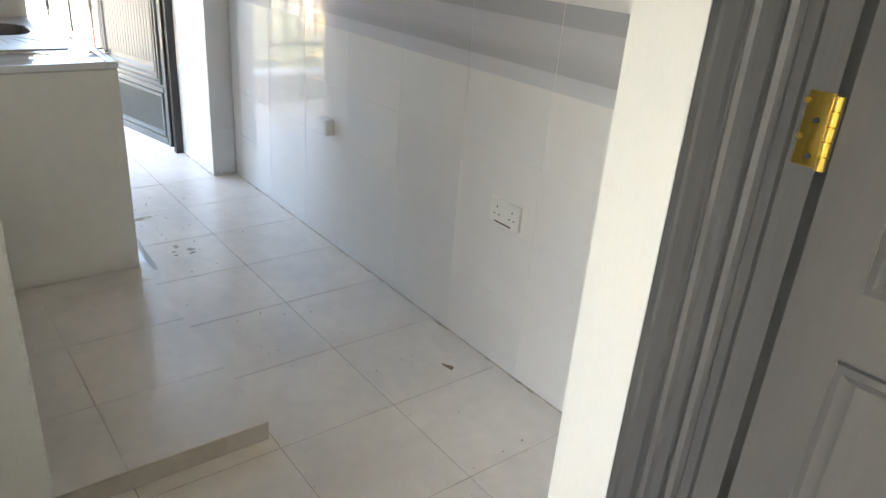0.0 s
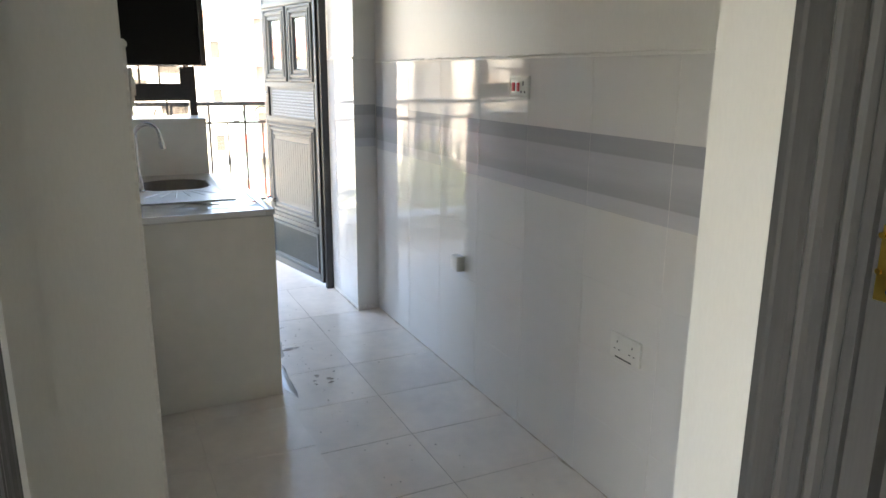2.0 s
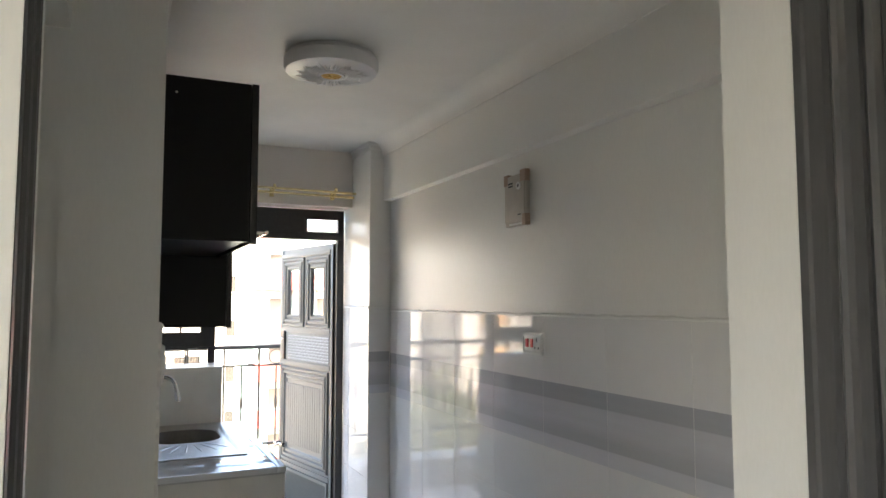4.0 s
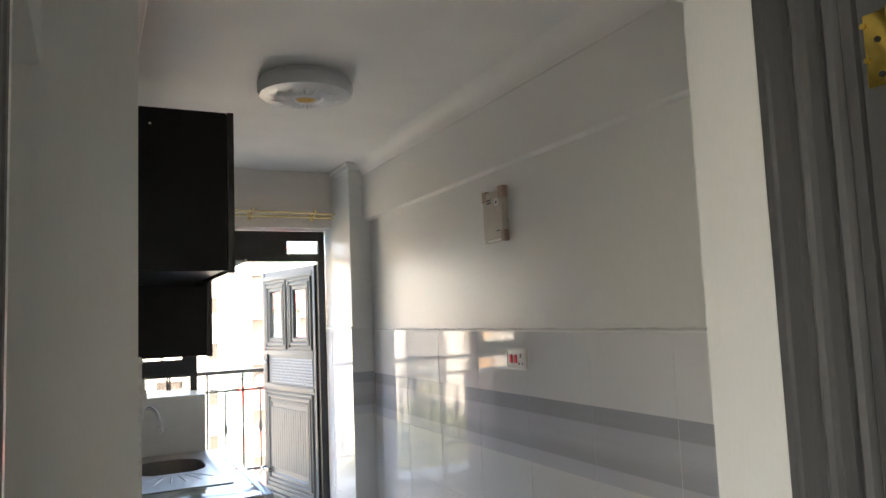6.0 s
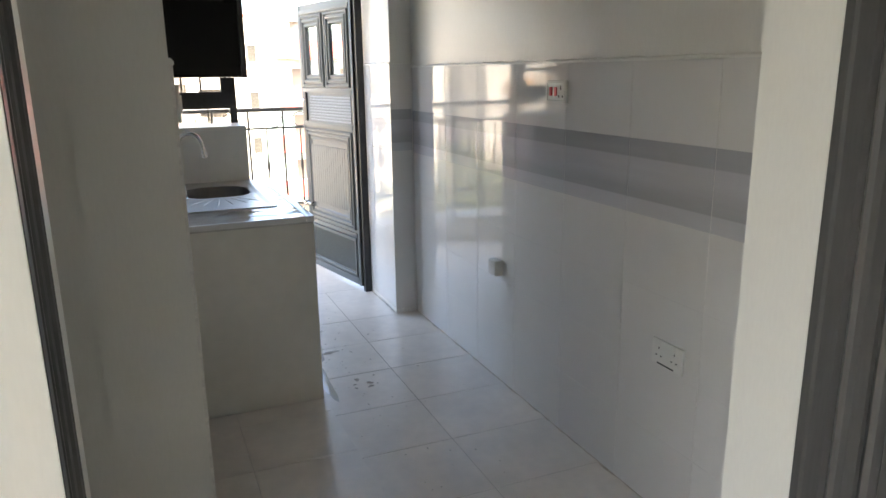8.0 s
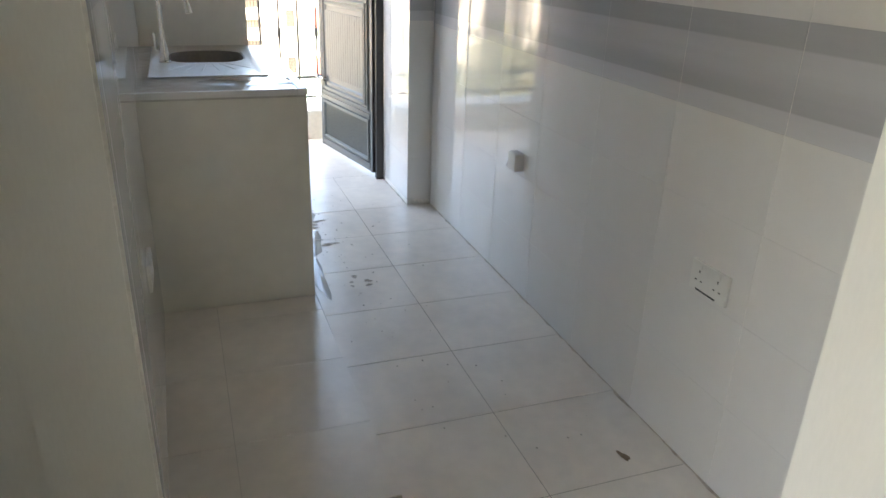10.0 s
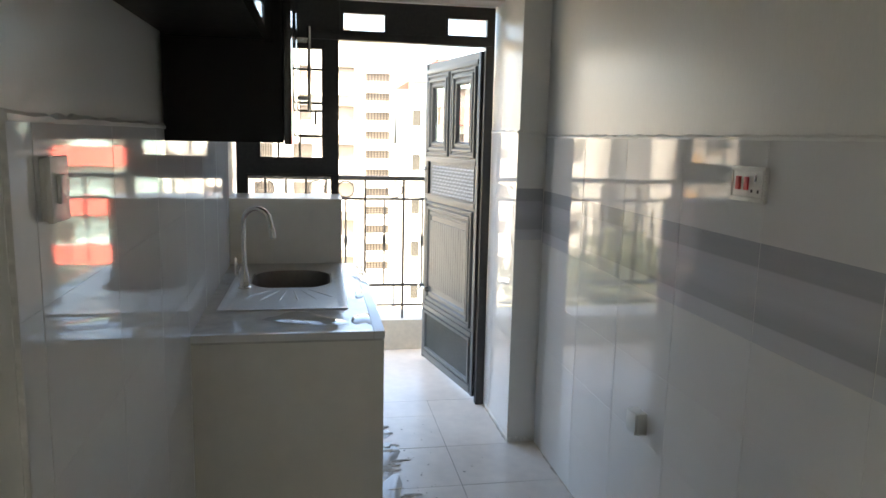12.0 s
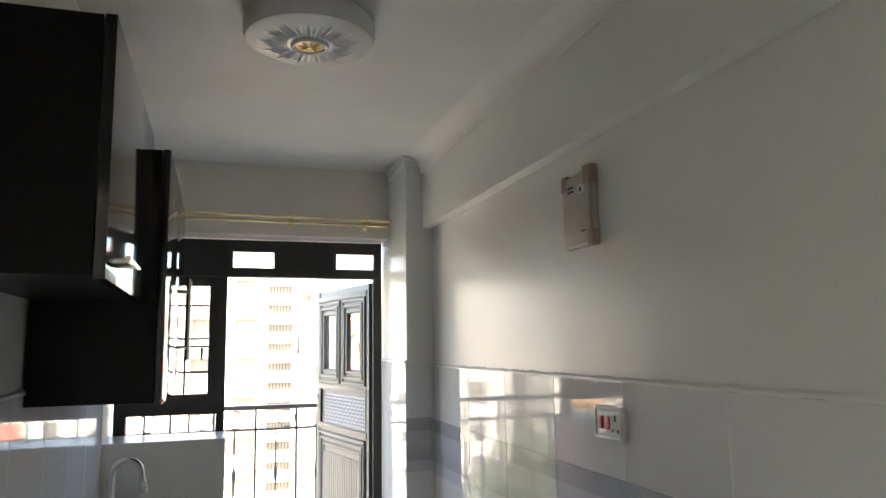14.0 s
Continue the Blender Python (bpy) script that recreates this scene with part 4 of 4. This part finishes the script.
# ---- tiles, last ----
def tile_mesh(name, w, h, t, mat, bev=0.0006, bz=0.0001):
    """A flat tile: w along y, h along z, face at x = 0 towards -x, t deep."""
    bm = bmesh.new()
    face = [bm.verts.new((0, y, z)) for y, z in ((-w / 2 + bev, -h / 2 + bz), (w / 2 - bev, -h / 2 + bz), (w / 2 - bev, h / 2 - bz), (-w / 2 + bev, h / 2 - bz))]
    rim = [bm.verts.new((bev, y, z)) for y, z in ((-w / 2, -h / 2), (w / 2, -h / 2), (w / 2, h / 2), (-w / 2, h / 2))]
    back = [bm.verts.new((t, v.co.y, v.co.z)) for v in rim]
    bm.faces.new(face)
    for a, b in ((face, rim), (rim, back)):
        for i in range(4):
            bm.faces.new((a[i], b[i], b[(i + 1) % 4], a[(i + 1) % 4]))
    bmesh.ops.recalc_face_normals(bm, faces=bm.faces)
    return mesh_of(name, bm, mat)


MESHES = {}


def tile_at(parent, w, h, mat, m, t=0.0078):
    key = (round(w, 3), round(h, 3), mat.name, t)
    if key not in MESHES:
        MESHES[key] = tile_mesh("tile", w, h, t, mat)
    ob = new("tile", MESHES[key])
    ob.parent = parent
    ob.matrix_local = m
    return ob


GAP = 0.0021
ROWS_Z = [-0.008, 0.268, 0.518, 0.768, 1.018, 1.268, DADO]


def dado(parent, y0, y1, joint, place, banded=True, rows=ROWS_Z):
    """Rows of 40 x 25 cm tiles from y0 to y1 with a joint at the given y."""
    cuts = [y0] + [joint + 0.4 * k for k in range(-12, 13) if y0 + 0.02 < joint + 0.4 * k < y1 - 0.02] + [y1]
    for ya, yb in zip(cuts, cuts[1:]):
        for za, zb in zip(rows, rows[1:]):
            if zb - za < 0.03:
                continue
            mat = TILE_BAND if banded and abs(za - 1.018) < 0.01 else TILE
            wob = random.uniform(-0.0008, 0.0008)
            tile_at(parent, yb - ya - 1.2 * GAP, zb - za - 0.0003, mat, place((ya + yb) / 2, (za + zb) / 2, wob))


obs = bpy.data.objects
# bedding under the tiles, which leaves the joints shallow
part("grout_bed", boxes((0.0012, 0.0079, -3.214, -0.001, -0.009, DADO - 0.001)), GROUT, obs["wall_right"])
part("grout_bed", skewed(boxes((XL0 - 0.0079, XL0 - 0.0012, -2.352, 0.197, -0.009, DADO - 0.002))), GROUT, obs["wall_left"])
part("grout_bed", boxes((-0.1368, -0.1301, 0.003, YD - 0.005, -0.005, DADO + 0.018), (-0.1368, -0.004, 0.0012, 0.0079, -0.005, DADO + 0.018)), GROUT, obs["column"])
dado(obs["wall_right"], -3.215, 0.0, -1.31, lambda y, z, k: Matrix.Translation((0, y, z)) @ Matrix.Rotation(k * 1.2, 4, "Z"))
dado(obs["wall_left"], -2.353, 0.198, -1.47, lambda y, z, k: SKEW @ Matrix.Translation((XL0, y, z)) @ Matrix.Rotation(math.pi + k * 1.2, 4, "Z"), banded=False)
ROWS_C = [0.0, 0.028, 0.278, 0.528, 0.778, 1.028, 1.278, DADO + 0.02]
dado(obs["column"], 0.004, YD - 0.004, 0.4, lambda y, z, k: Matrix.Translation((-0.138, y, z)), rows=ROWS_C)
for za, zb in zip(ROWS_C, ROWS_C[1:]):
    if zb - za > 0.03:
        tile_at(obs["column"], 0.134, zb - za - GAP, TILE_BAND if abs(za - 1.028) < 0.01 else TILE, Matrix.Translation((-0.0705, 0.0, (za + zb) / 2)) @ Matrix.Rotation(math.pi / 2, 4, "Z"))

# floor tiles, 40 cm
flat = Matrix.Rotation(math.pi / 2, 4, "Y")
for i in range(-9, 3):
    for j in range(-15, 4):
        x0, y0 = -0.45 + 0.4 * i, -0.812 + 0.4 * j
        x1, y1 = x0 + 0.4, y0 + 0.4
        x0, x1, y0, y1 = max(x0, -3.94), min(x1, 0.29), max(y0, -6.48), min(y1, YD + 0.095)
        if x1 - x0 < 0.02 or y1 - y0 < 0.02 or x0 >= 0.29:
            continue
        if y0 > -3.3 and (x0 > -0.07 or x1 < -2.9):
            continue
        if y0 > -3.3 and -0.06 < x1 < -0.04:
            x1 = 0.006
        if y0 > -2.3 and x1 < XL:
            continue
        tile_at(obs["floor"], y1 - y0 - 0.0026, x1 - x0 - 0.0026, FLOOR_TILE,
                Matrix.Translation(((x0 + x1) / 2, (y0 + y1) / 2, random.uniform(-0.0004, 0.0004))) @ flat, 0.0017)
# tiles on the raised slab
FALL = Matrix.Translation((0, -2.357, STEP0)) @ Matrix.Rotation(math.atan2(STEP1 - STEP0, 1.293), 4, "X") @ Matrix.Translation((0, 2.357, 0))
for ya, yb in ((-2.356, -2.01), (-2.01, -1.61), (-1.61, -1.21), (-1.21, -1.064)):
    for xa, xb in ((XL + 0.001, -1.26), (-1.26, -0.8605)):
        tile_at(obs["floor_step"], yb - ya - 0.0012, xb - xa - 0.0012, FLOOR_TILE, FALL @ Matrix.Translation(((xa + xb) / 2, (ya + yb) / 2, 0.0045)) @ flat, 0.0037)

# ---- dirt, water and wear on the floor ----
def blot(name, x, y, r, mat, label, z=0.0012, squash=0.6, seed=0):
    """A thin uneven patch lying on the floor."""
    rnd = random.Random(seed)
    bm = bmesh.new()
    k = 18
    ph = [rnd.uniform(0, 6.28) for _ in range(4)]
    rim = []
    for i in range(k):
        a = 2 * math.pi * i / k
        q = r * (1 + 0.28 * math.sin(2 * a + ph[0]) + 0.2 * math.sin(3 * a + ph[1]) + 0.12 * math.sin(5 * a + ph[2]))
        rim.append((x + q * math.cos(a) * squash, y + q * math.sin(a)))
    top = [bm.verts.new((px, py, z + 0.0006)) for px, py in rim]
    low = [bm.verts.new((x + (px - x) * 1.04, y + (py - y) * 1.04, z)) for px, py in rim]
    bm.faces.new(top)
    for i in range(k):
        bm.faces.new((top[i], low[i], low[(i + 1) % k], top[(i + 1) % k]))
    bmesh.ops.recalc_face_normals(bm, faces=bm.faces)
    return tagged(new(name, mesh_of(name, bm, mat)), label, "dirt", "water and dirt patches")


WATER = material("water_film", (0.50, 0.48, 0.44), rough=0.03, stain=0.1)
for i, (x, y, r, q) in enumerate(((-0.91, -0.90, 0.085, 0.45), (-1.12, -0.88, 0.08, 1.4), (-0.905, -0.5, 0.06, 0.4), (-0.90, -0.15, 0.05, 0.4))):
    blot("water_patch", x, y, r, WATER, "thin film of water on the worktop", z=CZ + 0.0005 + 0.0003 * i, seed=60 + i, squash=q)
for i, (x, y, r, q) in enumerate(((-0.805, -0.86, 0.16, 0.2), (-0.78, -0.45, 0.17, 0.32), (-0.77, -0.12, 0.16, 0.42), (-0.78, 0.2, 0.10, 0.5))):
    blot("water_patch", x, y, r, WATER, "shallow film of spilt water by the counter", seed=i, squash=q)
smears = random.Random(31)
for i in range(22):
    if i < 16:       # wet dirt dragged across the tiles beside the sink
        x, y, r, q = smears.gauss(-0.74, 0.035), smears.uniform(-0.5, 0.3), smears.uniform(0.008, 0.018), smears.uniform(1.5, 3.2)
    else:            # a smudged footprint on the next tile
        x, y, r, q = smears.gauss(-0.63, 0.03), smears.gauss(-0.98, 0.07), smears.uniform(0.006, 0.014), smears.uniform(0.5, 1.6)
    blot("muddy_smear", x, y, r, SMEAR, "thin dark mud smear on the tiles", z=0.0022 + 0.00005 * i, seed=120 + i, squash=q)
blot("plaster_crumb", -0.16, -2.33, 0.022, DIRT, "brown crumb of dried mud by the wall", seed=50, squash=0.5)


# grime in the joint where floor and walls meet
def grime(name, x, way, y0, y1, seed):
    rnd = random.Random(seed)
    bm = bmesh.new()
    last, y = None, y0
    while y < y1:
        w = max(0.001, rnd.gauss(0.004, 0.003))
        row = (bm.verts.new((x, y, 0.0035)), bm.verts.new((x + way * w, y, 0.0012)))
        if last:
            bm.faces.new((last[0], last[1], row[1], row[0]))
        last, y = row, y + rnd.uniform(0.015, 0.05)
    return structure(name, bm, GRIME, "brown grime in the corner of floor and wall", "trim")


grime("grime_right", -0.0005, -1, -3.2, -0.01, 5)
grime("grime_column", -0.1385, -1, 0.01, YD, 6)


# crumbs and specks of dirt, too many to count
rnd = random.Random(77)
bm = bmesh.new()
for _ in range(150):
    x, y = rnd.uniform(-0.85, -0.03), rnd.uniform(-2.9, 0.4)
    if rnd.random() < 0.5:
        x, y = rnd.gauss(-0.66, 0.08), rnd.gauss(-0.45, 0.45)
    if not (-0.85 < x < -0.15 and -2.9 < y < 0.4):
        continue
    r = abs(rnd.gauss(0.0022, 0.0018)) + 0.001
    c = [bm.verts.new((x + r * rnd.uniform(0.5, 1.3) * math.cos(a), y + r * rnd.uniform(0.5, 1.6) * math.sin(a), 0.0009)) for a in (0, 1.2, 2.4, 3.6, 4.9)]
    t = bm.verts.new((x, y, 0.0009 + r * 0.5))
    for i in range(5):
        bm.faces.new((c[i], c[(i + 1) % 5], t))
tagged(new("dirt_specks", mesh_of("dirt_specks", bm, SMEAR)), "scattered brown specks of dirt on the floor tiles", "dirt", kind="stuff")
